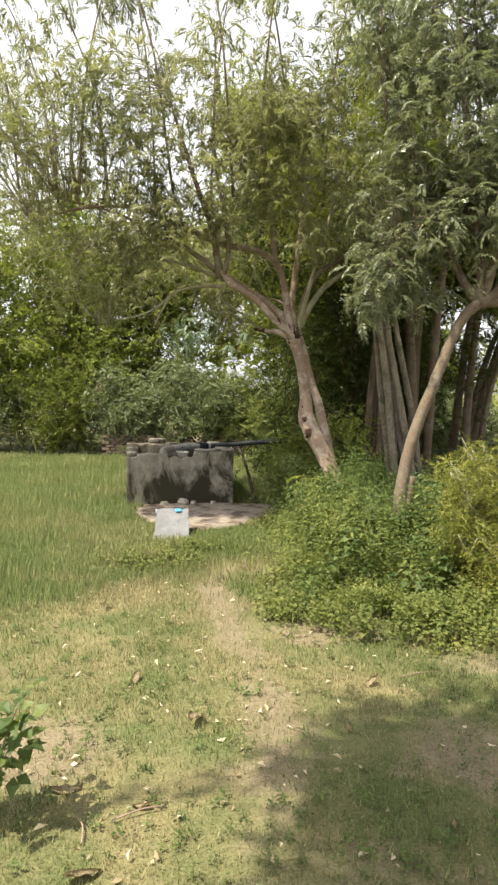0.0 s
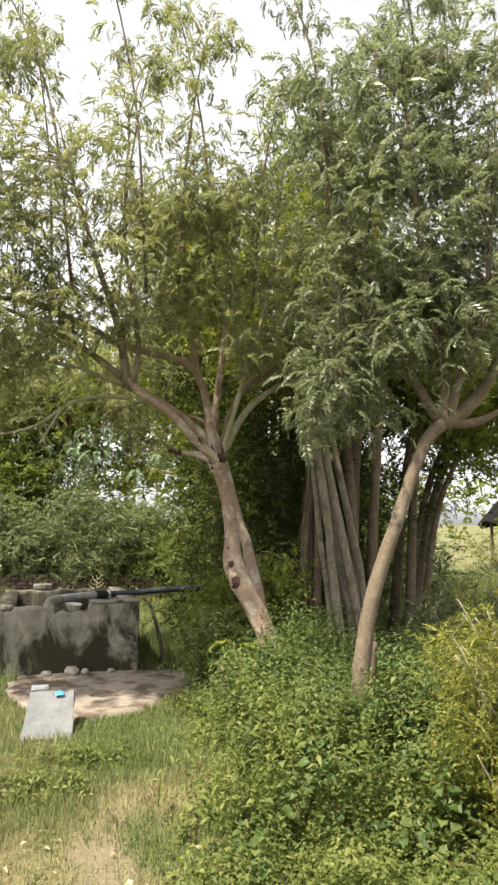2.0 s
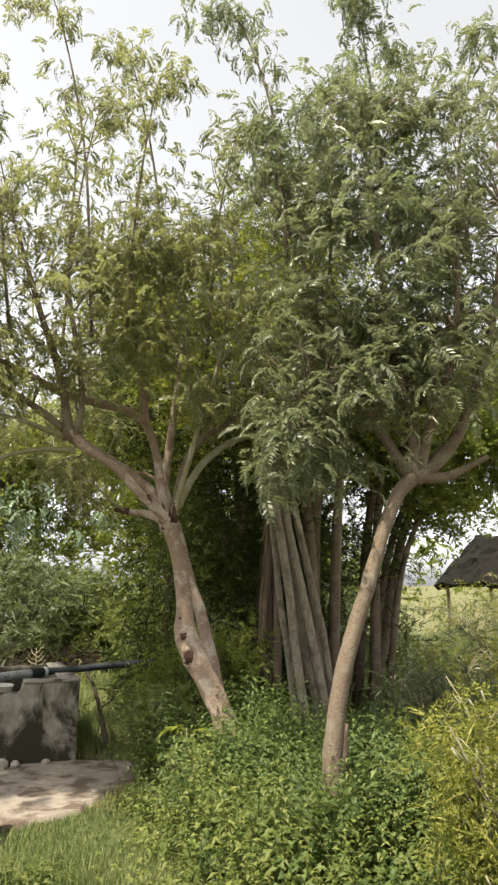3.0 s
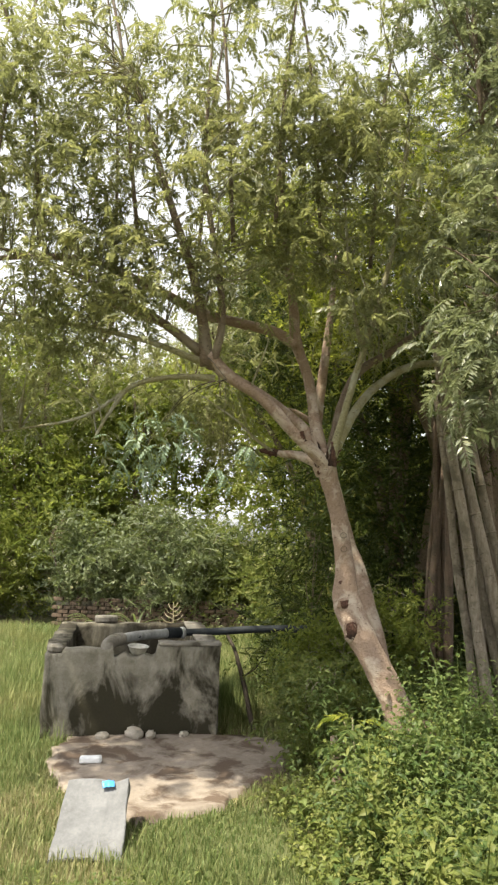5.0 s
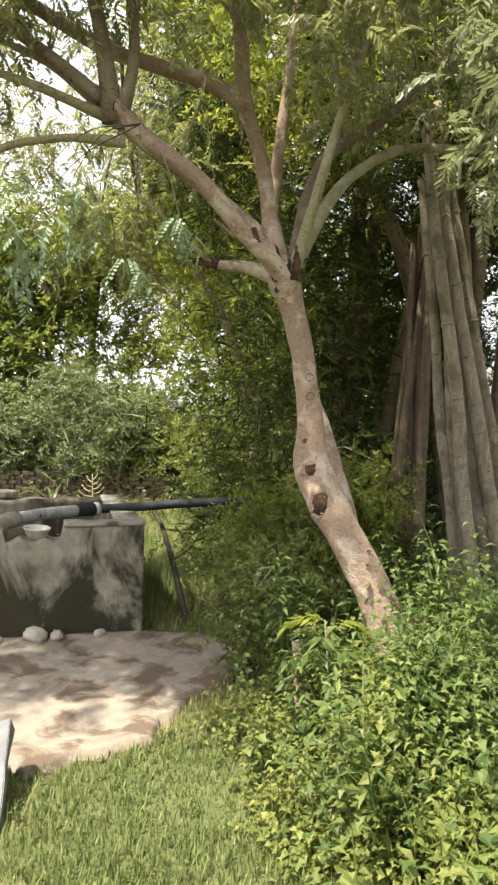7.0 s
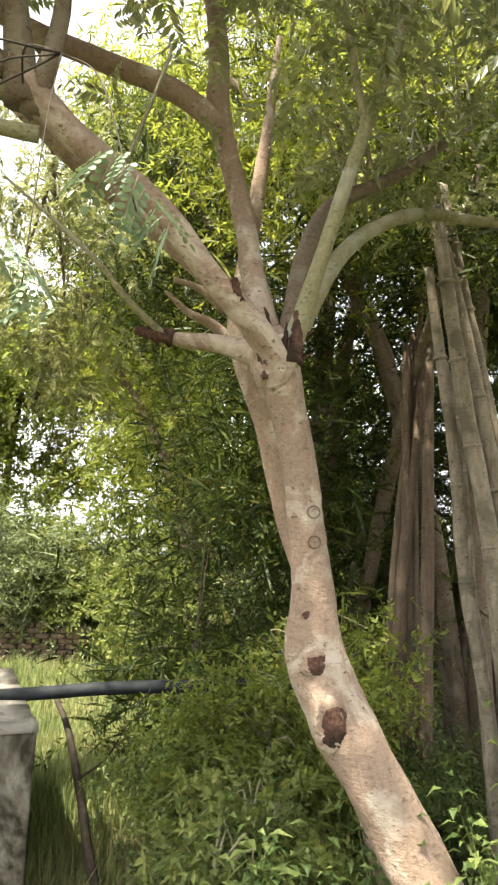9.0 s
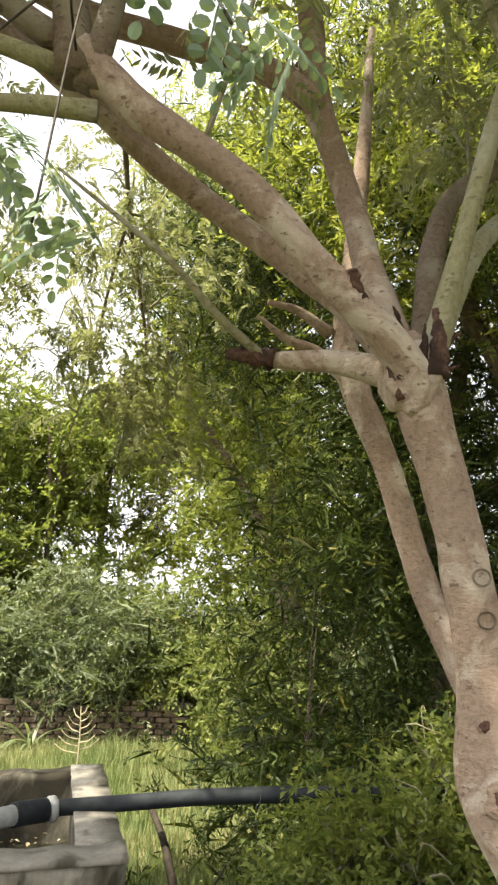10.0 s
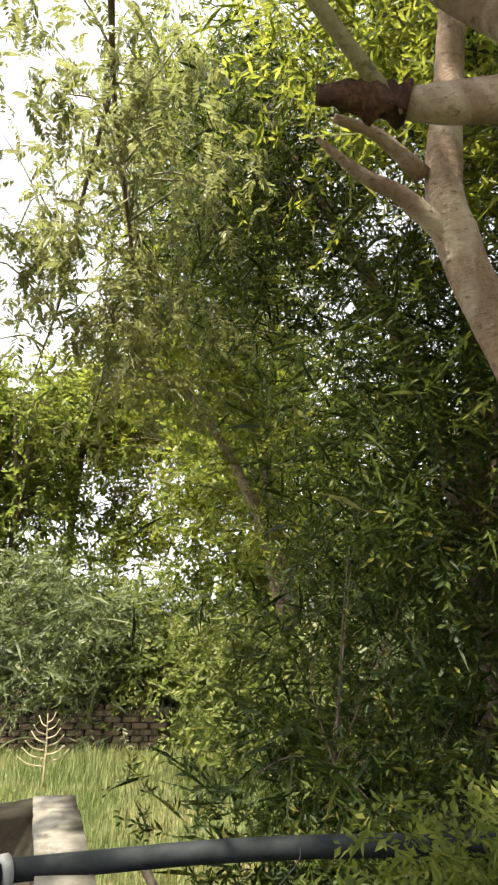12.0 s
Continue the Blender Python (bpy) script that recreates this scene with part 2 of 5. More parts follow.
def thing(name, at, label, category, group="", kind=""):
    ob = new(name)
    ob.location = at
    ob.empty_display_size = 0.1
    return tagged(ob, label, category, group, kind)


def spline(points, step=6):
    p = np.array(points, float)
    q = np.vstack([2 * p[0] - p[1], p, 2 * p[-1] - p[-2]])
    out = []
    for i in range(1, len(q) - 2):
        for k in range(step):
            t = k / step
            out.append(0.5 * ((2 * q[i]) + (q[i + 1] - q[i - 1]) * t + (2 * q[i - 1] - 5 * q[i] + 4 * q[i + 1] - q[i + 2]) * t * t + (3 * q[i] - q[i - 1] - 3 * q[i + 1] + q[i + 2]) * t ** 3))
    out.append(q[-2])
    return np.array(out)


def tube_data(points, radii, sides=8, step=6, rough=0.0, base=0):
    """Verts and quads of a tapered tube along a smooth line."""
    ctl = np.column_stack([np.array(points, float), np.array(radii, float)])
    c = spline(ctl, step)
    p, r = c[:, :3], np.maximum(c[:, 3], 0.0015)
    d = np.gradient(p, axis=0)
    d /= np.linalg.norm(d, axis=1, keepdims=True) + 1e-9
    ref = np.array([0.31, 0.93, 0.17])
    u = np.cross(d, ref)
    u /= np.linalg.norm(u, axis=1, keepdims=True) + 1e-9
    w = np.cross(d, u)
    a = np.linspace(0, 2 * np.pi, sides, endpoint=False)
    rr = r[:, None] * (1 + rough * rng.normal(0, 1, (len(p), sides)))
    if rough:
        knob = np.array([[noise.noise((q[0] * 7 + math.cos(k) * 0.9, q[1] * 7 + math.sin(k) * 0.9, q[2] * 7)) for k in a] for q in p])
        rr *= 1 + 0.13 * knob
    v = p[:, None, :] + rr[:, :, None] * (np.cos(a)[None, :, None] * u[:, None, :] + np.sin(a)[None, :, None] * w[:, None, :])
    n = len(p)
    i, j = np.meshgrid(np.arange(n - 1), np.arange(sides), indexing="ij")
    f = np.stack([i * sides + j, i * sides + (j + 1) % sides, (i + 1) * sides + (j + 1) % sides, (i + 1) * sides + j], -1).reshape(-1, 4)
    v = np.vstack([v.reshape(-1, 3), p[0], p[-1]])
    return v, f + base, n, sides


def tube(name, points, radii, mat, parent=None, label="", sides=10, step=6, rough=0.0):
    v, f, n, s = tube_data(points, radii, sides, step, rough)
    faces = [tuple(q) for q in f.tolist()]
    faces.append(tuple(range(s - 1, -1, -1)))
    faces.append(tuple(range((n - 1) * s, n * s)))
    return mesh_object(name, v[:-2], faces, mat, parent, label)


def join_tubes(name, runs, mat, parent=None, label="", sides=3, step=3):
    vs, fs, base = [], [], 0
    for pts, rad in runs:
        v, f, _, _ = tube_data(pts, rad, sides, step)
        vs.append(v), fs.append(f + base)
        base += len(v)
    return mesh_object(name, np.vstack(vs), np.vstack(fs), mat, parent, label)


def vnoise(x, y, scale, seed=0):
    """Smooth lattice noise, 0 to 1."""
    x, y = np.asarray(x, float) * scale, np.asarray(y, float) * scale
    xi, yi = np.floor(x).astype(np.int64), np.floor(y).astype(np.int64)
    fx, fy = x - xi, y - yi
    fx, fy = fx * fx * (3 - 2 * fx), fy * fy * (3 - 2 * fy)

    def h(a, b):
        k = (a * 374761393 + b * 668265263 + seed * 974711) & 0x7FFFFFFF
        k = ((k ^ (k >> 13)) * 1274126177) & 0x7FFFFFFF
        return ((k ^ (k >> 16)) & 0xFFFF) / 65535.0

    return (h(xi, yi) * (1 - fx) + h(xi + 1, yi) * fx) * (1 - fy) + (h(xi, yi + 1) * (1 - fx) + h(xi + 1, yi + 1) * fx) * fy


# ---- leaf sprays: each is (verts, triangles); leaves are folded diamonds


def leaf_tris(origin, along, side, normal, length, width, fold=0.15):
    o, a, s, nn = (np.asarray(k, float) for k in (origin, along, side, normal))
    mid = o + a * length * 0.45
    v = [o, mid + s * width / 2 + nn * width * fold, o + a * length, mid - s * width / 2 + nn * width * fold]
    return np.array(v), np.array([[0, 1, 2], [0, 2, 3]])


def spray(r, length, leaf, width, pairs):
    """A twig that grows along +x and droops, with scattered leaves."""
    vs, fs, base = [], [], 0
    t = np.linspace(0, 1, pairs + 2)[1:]
    for k in t:
        pos = np.array([length * k, 0, -0.35 * length * k * k])
        d = np.array([1, 0, -0.7 * k])
        d /= np.linalg.norm(d)
        for sgn in (1, -1):
            out = np.array([0.7 + r.normal(0, 0.3), sgn * r.uniform(0.3, 1), r.normal(-0.1, 0.5)])
            out /= np.linalg.norm(out)
            side = np.cross(out, [0, 0.1, 1])
            side /= np.linalg.norm(side)
            nn = np.cross(side, out)
            s = r.uniform(0.75, 1.15) * (1 - 0.25 * k)
            v, f = leaf_tris(pos + r.normal(0, 0.01, 3), out, side, nn, leaf * s, width * s)
            vs.append(v), fs.append(f + base)
            base += 4
    # the rachis
    p = np.array([[0, 0, 0], [length * 0.5, 0.0012, -0.09 * length], [length, 0, -0.35 * length], [length * 0.5, -0.0012, -0.09 * length]])
    vs.append(p), fs.append(np.array([[0, 1, 2], [0, 2, 3]]) + base)
    return np.vstack(vs), np.vstack(fs)


def herb(r, height, leaf, width, count):
    vs, fs, base = [], [], 0
    for i in range(count):
        k = (i + 1) / count
        a = i * 2.4 + r.uniform(-0.4, 0.4)
        pos = np.array([0.03 * math.sin(3 * k), 0.03 * math.cos(2 * k), height * k])
        out = np.array([math.cos(a), math.sin(a), r.uniform(-0.1, 0.55)])
        out /= np.linalg.norm(out)
        side = np.cross(out, [0, 0, 1])
        side /= np.linalg.norm(side)
        nn = np.cross(side, out)
        s = r.uniform(0.7, 1.2) * (1.15 - 0.5 * k)
        o = pos + out * leaf * 0.3
        mid, tip = o + out * leaf * s * 0.45, o + out * leaf * s + np.array([0, 0, -0.25 * leaf])
        v = np.array([o, mid + side * width * s / 2 + nn * width * 0.12, tip, mid - side * width * s / 2 + nn * width * 0.12, mid])
        vs.append(v), fs.append(np.array([[0, 1, 4], [1, 2, 4], [2, 3, 4], [3, 0, 4]]) + base)
        base += 5
    s = 0.004
    vs.append(np.array([[s, 0, 0], [-s, s, 0], [0.03 * math.sin(3), 0.03 * math.cos(2), height], [-s, -s, 0]]))
    fs.append(np.array([[0, 1, 2], [1, 3, 2]]) + base)
    return np.vstack(vs), np.vstack(fs)


def turns(r, n, tilt=0.5, roll=0.4, nod=0.1):
    """n random rotations: any heading, a tilt and a roll spread about level."""
    a, b, c = r.uniform(0, 2 * np.pi, n), r.normal(nod, tilt, n), r.normal(0, roll, n)
    ca, sa, cb, sb, cc, sc = np.cos(a), np.sin(a), np.cos(b), np.sin(b), np.cos(c), np.sin(c)
    z, o = np.zeros(n), np.ones(n)
    rz = np.stack([ca, -sa, z, sa, ca, z, z, z, o], 1).reshape(-1, 3, 3)
    ry = np.stack([cb, z, sb, z, o, z, -sb, z, cb], 1).reshape(-1, 3, 3)
    rx = np.stack([o, z, z, z, cc, -sc, z, sc, cc], 1).reshape(-1, 3, 3)
    return rz @ ry @ rx


def scatter(name, kinds, pos, rot, size, mat, parent=None, label=""):
    """One mesh of many sprays: the i-th at pos[i], turned by rot[i], scaled by size[i]."""
    vs, fs, base = [], [], 0
    pick = np.arange(len(pos)) % len(kinds)
    for k, (v, f) in enumerate(kinds):
        i = np.where(pick == k)[0]
        if not len(i):
            continue
        w = np.einsum("nij,vj->nvi", rot[i], v) * size[i][:, None, None] + pos[i][:, None, :]
        vs.append(w.reshape(-1, 3))
        fs.append((f[None] + (np.arange(len(i)) * len(v))[:, None, None]).reshape(-1, 3) + base)
        base += w.shape[0] * w.shape[1]
    return mesh_object(name, np.vstack(vs), np.vstack(fs), mat, parent, label, smooth=False)


def crown_points(r, lobes, clumps, per, spread):
    """Clump centres on and in the lobes (x, y, z, rx, ry, rz, weight), and sprays about each of them."""
    w = np.array([k[6] for k in lobes], float)
    idx = r.choice(len(lobes), clumps, p=w / w.sum())
    d = r.normal(0, 1, (clumps, 3))
    d /= np.linalg.norm(d, axis=1, keepdims=True)
    q = np.array([k[:6] for k in lobes], float)[idx]
    c = q[:, :3] + d * q[:, 3:] * (r.uniform(0.2, 1.0, (clumps, 1)) ** 0.5) * r.uniform(0.8, 1.12, (clumps, 1))
    n = np.maximum(1, r.poisson(per, clumps))
    own = np.repeat(np.arange(clumps), n)
    p = c[own] + r.normal(0, 1, (len(own), 3)) * spread * np.array([1, 1, 0.8])
    p = p[p[:, 2] > 0.03]
    return c, p


def feather(r, length, leaf, width, pairs, droop):
    """A compound leaf that arches out along +x and hangs: narrow leaflets in two ragged rows."""
    vs, fs, base = [], [], 0
    bend = r.uniform(0.8, 1.2) * droop
    sway = r.normal(0, 0.12)
    for k in np.linspace(0.12, 1, pairs):
        a = 0.35 - bend * k
        pos = np.array([length * k * (1 - 0.18 * bend * k), sway * length * k * k, length * (0.35 * k - 0.5 * bend * k * k)])
        d = np.array([math.cos(a), 2 * sway * k, math.sin(a)])
        for sgn in (1, -1):
            if r.uniform() < 0.08:
                continue
            out = 0.55 * d + np.array([0, sgn * r.uniform(0.6, 1.0), -0.35 + r.normal(0, 0.22)])
            out /= np.linalg.norm(out)
            side = np.cross(out, [0, 0.15 * sgn, 1])
            side /= np.linalg.norm(side)
            c = r.uniform(0.75, 1.15) * (0.55 + 0.75 * math.sin(math.pi * (0.15 + 0.75 * k)))
            v, f = leaf_tris(pos, out, side, np.cross(side, out), leaf * c, width * c)
            vs.append(v), fs.append(f + base)
            base += 4
    return np.vstack(vs), np.vstack(fs)


r0 = np.random.default_rng(3)
FROND = [feather(r0, 0.20, 0.040, 0.0145, 10, 1.5) for _ in range(8)]
FROND_BIG = [feather(r0, 0.27, 0.046, 0.0165, 12, 1.4) for _ in range(8)]


def round_frond(r, length, leaf, pairs):
    """A flat leaf of oval leaflets in pairs along +x."""
    vs, fs, base = [], [], 0
    for k in np.linspace(0.15, 1, pairs):
        for sgn in ((1, -1) if k < 0.99 else (0,)):
            d = np.array([0.5 if sgn else 1.0, sgn * 1.0, -0.2 + r.normal(0, 0.12)])
            d /= np.linalg.norm(d)
            e = np.cross(d, [0, 0, 1.0])
            e /= np.linalg.norm(e)
            up = np.cross(e, d)
            c = np.array([length * k, 0, -0.25 * length * k * k]) + d * leaf * 0.62
            a = np.linspace(0, 2 * np.pi, 8, endpoint=False)
            v = c + np.outer(np.cos(a), d) * leaf * 0.5 + np.outer(np.sin(a), e) * leaf * 0.33 + np.outer(np.abs(np.sin(a)), up) * leaf * 0.08
            vs.append(np.vstack([v, c])), fs.append(np.array([[q, (q + 1) % 8, 8] for q in range(8)]) + base)
            base += 9
    vs.append(np.array([[0, 0, 0], [length * 0.5, 0.001, -0.0625 * length], [length, 0, -0.25 * length], [length * 0.5, -0.001, -0.0625 * length]]))
    fs.append(np.array([[0, 1, 2], [0, 2, 3]]) + base)
    return np.vstack(vs), np.vstack(fs)


MORINGA = [round_frond(r0, 0.13, 0.023, 7) for _ in range(5)]
TWIG = [spray(r0, 0.26, 0.075, 0.021, 6) for _ in range(6)]
TWIG_BROAD = [spray(r0, 0.22, 0.075, 0.034, 5) for _ in range(6)]
TWIG_FAR = [spray(r0, 0.5, 0.17, 0.085, 5) for _ in range(6)]
HERB = [herb(r0, 0.16, 0.055, 0.036, 9) for _ in range(6)]
HERB_BROAD = [herb(r0, 0.20, 0.085, 0.075, 8) for _ in range(3)] + [herb(r0, 0.28, 0.105, 0.085, 9) for _ in range(3)]
HERB_TALL = [herb(r0, 0.36, 0.060, 0.036, 18) for _ in range(4)] + [herb(r0, 0.42, 0.085, 0.024, 16) for _ in range(2)]

# ---------------------------------------------------------------- ground


def bare(x, y):
    """How much of the soil shows: the trodden path, its branch and the worn patches."""
    cx = -0.09 + 0.13 * np.sin(1.15 * y - 2.2)
    half = np.clip(0.24 - 0.025 * (y - 2.5), 0.12, 0.30)
    cx = cx + 0.22 * (vnoise(y, 0 * y, 0.9, 31) - 0.5)
    path = np.clip(1.12 - np.abs(x - cx) / (half * 1.25), 0, 1) * np.clip((7.4 - y) / 1.0, 0, 1)
    spots = [(0.42, 4.55, 0.30, 0.26), (1.6, 4.0, 0.55, 0.32), (1.35, 2.9, 0.7, 0.5), (1.15, 7.75, 0.38, 0.24), (-1.3, 3.0, 0.6, 0.35), (3.0, 8.6, 0.8, 1.5), (0.5, 2.2, 0.5, 0.4)]
    out = path * 0.72
    for a, b, ra, rb in spots:
        out = np.maximum(out, 0.85 * np.clip(1.4 - np.hypot((x - a) / ra, (y - b) / rb), 0, 1))
    return np.clip(out + 0.75 * (vnoise(x, y, 1.3, 5) - 0.5) + 0.45 * (vnoise(x, y, 5, 6) - 0.5), 0, 1)


def height_at(x, y):
    h = 0.05 * (vnoise(x, y, 0.5, 1) - 0.5) + 0.03 * (vnoise(x, y, 2.1, 2) - 0.5)
    return h * np.clip((np.hypot(x + 0.8, y - 9.6) - 1.6) / 1.2, 0, 1)


def build_ground():
    near_x, near_y = np.arange(-9, 8.01, 0.12), np.arange(-3, 20.01, 0.12)
    far = np.array([1, 2.2, 4, 7, 12, 20, 35, 60, 110, 200, 400, 900, 2500.0])
    xs = np.concatenate([(-9 - far)[::-1], near_x, 8 + far])
    ys = np.concatenate([(-3 - far)[::-1], near_y, 20 + far])
    gx, gy = np.meshgrid(xs, ys, indexing="ij")
    v = np.stack([gx, gy, height_at(gx, gy)], -1).reshape(-1, 3)
    n, m = len(xs), len(ys)
    i, j = np.meshgrid(np.arange(n - 1), np.arange(m - 1), indexing="ij")
    f = np.stack([i * m + j, (i + 1) * m + j, (i + 1) * m + j + 1, i * m + j + 1], -1).reshape(-1, 4)
    ob = mesh_object("ground", v, f, GROUND)
    at = ob.data.attributes.new("bare", "FLOAT", "POINT")
    at.data.foreach_set("value", bare(gx, gy).ravel().astype(np.float32))
    tagged(ob, "dry grassy ground with a trodden sandy footpath", "ground", kind="structure")


build_ground()


def in_tank(x, y, grow=0.0):
    u, w = TANK_U, TANK_W
    dx, dy = x - TANK_AT[0], y - TANK_AT[1]
    a, b = dx * u[0] + dy * u[1], dx * w[0] + dy * w[1]
    return (a > -TANK_LEN - grow) & (a < grow) & (b > -grow) & (b < TANK_DEEP + grow)


TANK_AT, TANK_TURN = (-0.22, 9.82), radians(9.5)
TANK_U, TANK_W = (math.cos(TANK_TURN), math.sin(TANK_TURN)), (-math.sin(TANK_TURN), math.cos(TANK_TURN))
TANK_LEN, TANK_DEEP, TANK_HIGH = 1.50, 1.75, 0.77
PAD_EDGE = [(0.47, 9.35), (0.33, 8.95), (0.05, 8.55), (-0.08, 8.22), (-0.38, 8.02), (-0.62, 7.88), (-0.95, 8.12), (-1.30, 8.60), (-1.52, 9.15), (-1.35, 9.75), (-0.3, 9.95), (0.2, 9.75)]
PAD_MID = (-0.6, 9.0)


def pad_radius(a):
    e = np.array(PAD_EDGE) - np.array(PAD_MID)
    ang, rad = np.arctan2(e[:, 1], e[:, 0]), np.hypot(e[:, 0], e[:, 1])
    o = np.argsort(ang)
    return np.interp(a, np.concatenate([ang[o] - 2 * np.pi, ang[o], ang[o] + 2 * np.pi]), np.tile(rad[o], 3))


def on_pad(x, y, grow=0.0):
    dx, dy = x - PAD_MID[0], y - PAD_MID[1]
    return np.hypot(dx, dy) < pad_radius(np.arctan2(dy, dx)) + grow


def build_grass(name, label, area, count, tall, keep, mat, seed, lean=0.5, wide=0.006, plain=False):
    r = np.random.default_rng(seed)
    x, y = r.uniform(area[0], area[1], count), r.uniform(area[2], area[3], count)
    k = keep(x, y) > r.uniform(0, 1, count)
    edge = np.minimum(np.minimum(x - area[0], area[1] - x), np.minimum(y - area[2], area[3] - y))
    k &= edge / 0.9 + 0.7 * (vnoise(x, y, 1.1, 17) - 0.6) > r.uniform(0, 1, count)
    k &= ~in_tank(x, y, 0.03) & ~on_pad(x, y, -0.03)
    x, y = x[k], y[k]
    n = len(x)
    h = tall * r.uniform(0.45, 1.25, n) * (0.55 + 0.9 * vnoise(x, y, 1.3, 8))
    a = r.uniform(0, 2 * np.pi, n)
    d = np.stack([np.cos(a), np.sin(a), np.zeros(n)], 1)
    s = np.stack([-np.sin(a), np.cos(a), np.zeros(n)], 1) * (wide * r.uniform(0.6, 1.3, n))[:, None]
    o = np.stack([x, y, height_at(x, y) - 0.005], 1)
    b = (r.uniform(0.1, 1.0, n) * lean * h)[:, None]
    up = np.array([0, 0, 1.0])
    mid = o + d * b * 0.3 + up * (h * 0.6)[:, None]
    tip = o + d * b + up * h[:, None]
    if plain:
        v, f = np.stack([o - s, o + s, tip], 1).reshape(-1, 3), np.array([[0, 1, 2]])
    else:
        v, f = np.stack([o - s, o + s, mid + s * 0.7, mid - s * 0.7, tip], 1).reshape(-1, 3), np.array([[0, 1, 2], [0, 2, 3], [3, 2, 4]])
    f = (f[None] + (np.arange(n) * (3 if plain else 5))[:, None, None]).reshape(-1, 3)
    ob = mesh_object(name, v, f, mat, smooth=False)
    tagged(ob, label, "grass", kind="stuff")


build_grass("grass", "short half-dry grass beside the footpath", (-3.4, 3.4, 0.8, 7.0), 310000, 0.036, lambda x, y: np.clip(1.0 - 0.8 * bare(x, y), 0.25, 1) * np.clip(0.15 + 1.2 * vnoise(x, y, 2.2, 4), 0.1, 1), GRASS, 11, 0.9, 0.0028, True)
build_grass("grass", "short half-dry grass beside the footpath", (-4.0, 4.0, 4.8, 10.0), 180000, 0.06, lambda x, y: np.clip(1.05 - 1.0 * bare(x, y), 0.08, 1), GRASS, 15, 0.8, 0.0034, True)
build_grass("grass", "longer green grass round the water tank", (-4.0, 2.4, 6.0, 12.5), 90000, 0.062, lambda x, y: np.clip(0.9 - bare(x, y) - 0.5 * (x > 0.8), 0.0, 1), GRASS_TALL, 12, 0.7, 0.004)
build_grass("tall_grass", "tall yellow-green grass behind the water tank", (-9.0, 3.0, 8.5, 17.2), 130000, 0.15, lambda x, y: np.clip(0.35 + (y - 9.5) / 2 + (x < -2.2), 0, 1), GRASS_TALL, 13, 0.7, 0.0055, True)
build_grass("tall_grass", "soft green grass in the open field", (-8.0, -0.8, 3.6, 12.0), 140000, 0.10, lambda x, y: np.clip(-(x + 0.9 + 0.12 * (y - 4)) / 1.2, 0, 1), GRASS_TALL, 14, 0.7, 0.0045, True)

# ---------------------------------------------------------------- water tank


def slab_wall(length, thick, high, cols, rows, rough, seed):
    """A rough cement wall along +x, its top given by high(u); the front face is at y = 0."""
    bm = bmesh.new()
    grid = {}
    for i in range(cols + 1):
        u = i / cols
        h = high(u)
        for j in range(rows + 1):
            for k in (0, 1):
                p = Vector((u * length, k * thick, h * j / rows))
                d = noise.noise_vector(p * 5 + Vector((seed, 0, 0))) * rough + noise.noise_vector(p * 17 + Vector((0, seed, 0))) * rough * 0.5
                if j == 0:
                    d.z = 0
                grid[i, j, k] = bm.verts.new(p + d)
    for i in range(cols):
        for j in range(rows):
            bm.faces.new((grid[i, j, 0], grid[i + 1, j, 0], grid[i + 1, j + 1, 0], grid[i, j + 1, 0]))
            bm.faces.new((grid[i, j, 1], grid[i, j + 1, 1], grid[i + 1, j + 1, 1], grid[i + 1, j, 1]))
        bm.faces.new((grid[i, rows, 0], grid[i + 1, rows, 0], grid[i + 1, rows, 1], grid[i, rows, 1]))
        bm.faces.new((grid[i, 0, 0], grid[i, 0, 1], grid[i + 1, 0, 1], grid[i + 1, 0, 0]))
    for i, flip in ((0, False), (cols, True)):
        for j in range(rows):
            q = [grid[i, j, 0], grid[i, j + 1, 0], grid[i, j + 1, 1], grid[i, j, 1]]
            bm.faces.new(q[::-1] if flip else q)
    bmesh.ops.recalc_face_normals(bm, faces=bm.faces)
    return bm


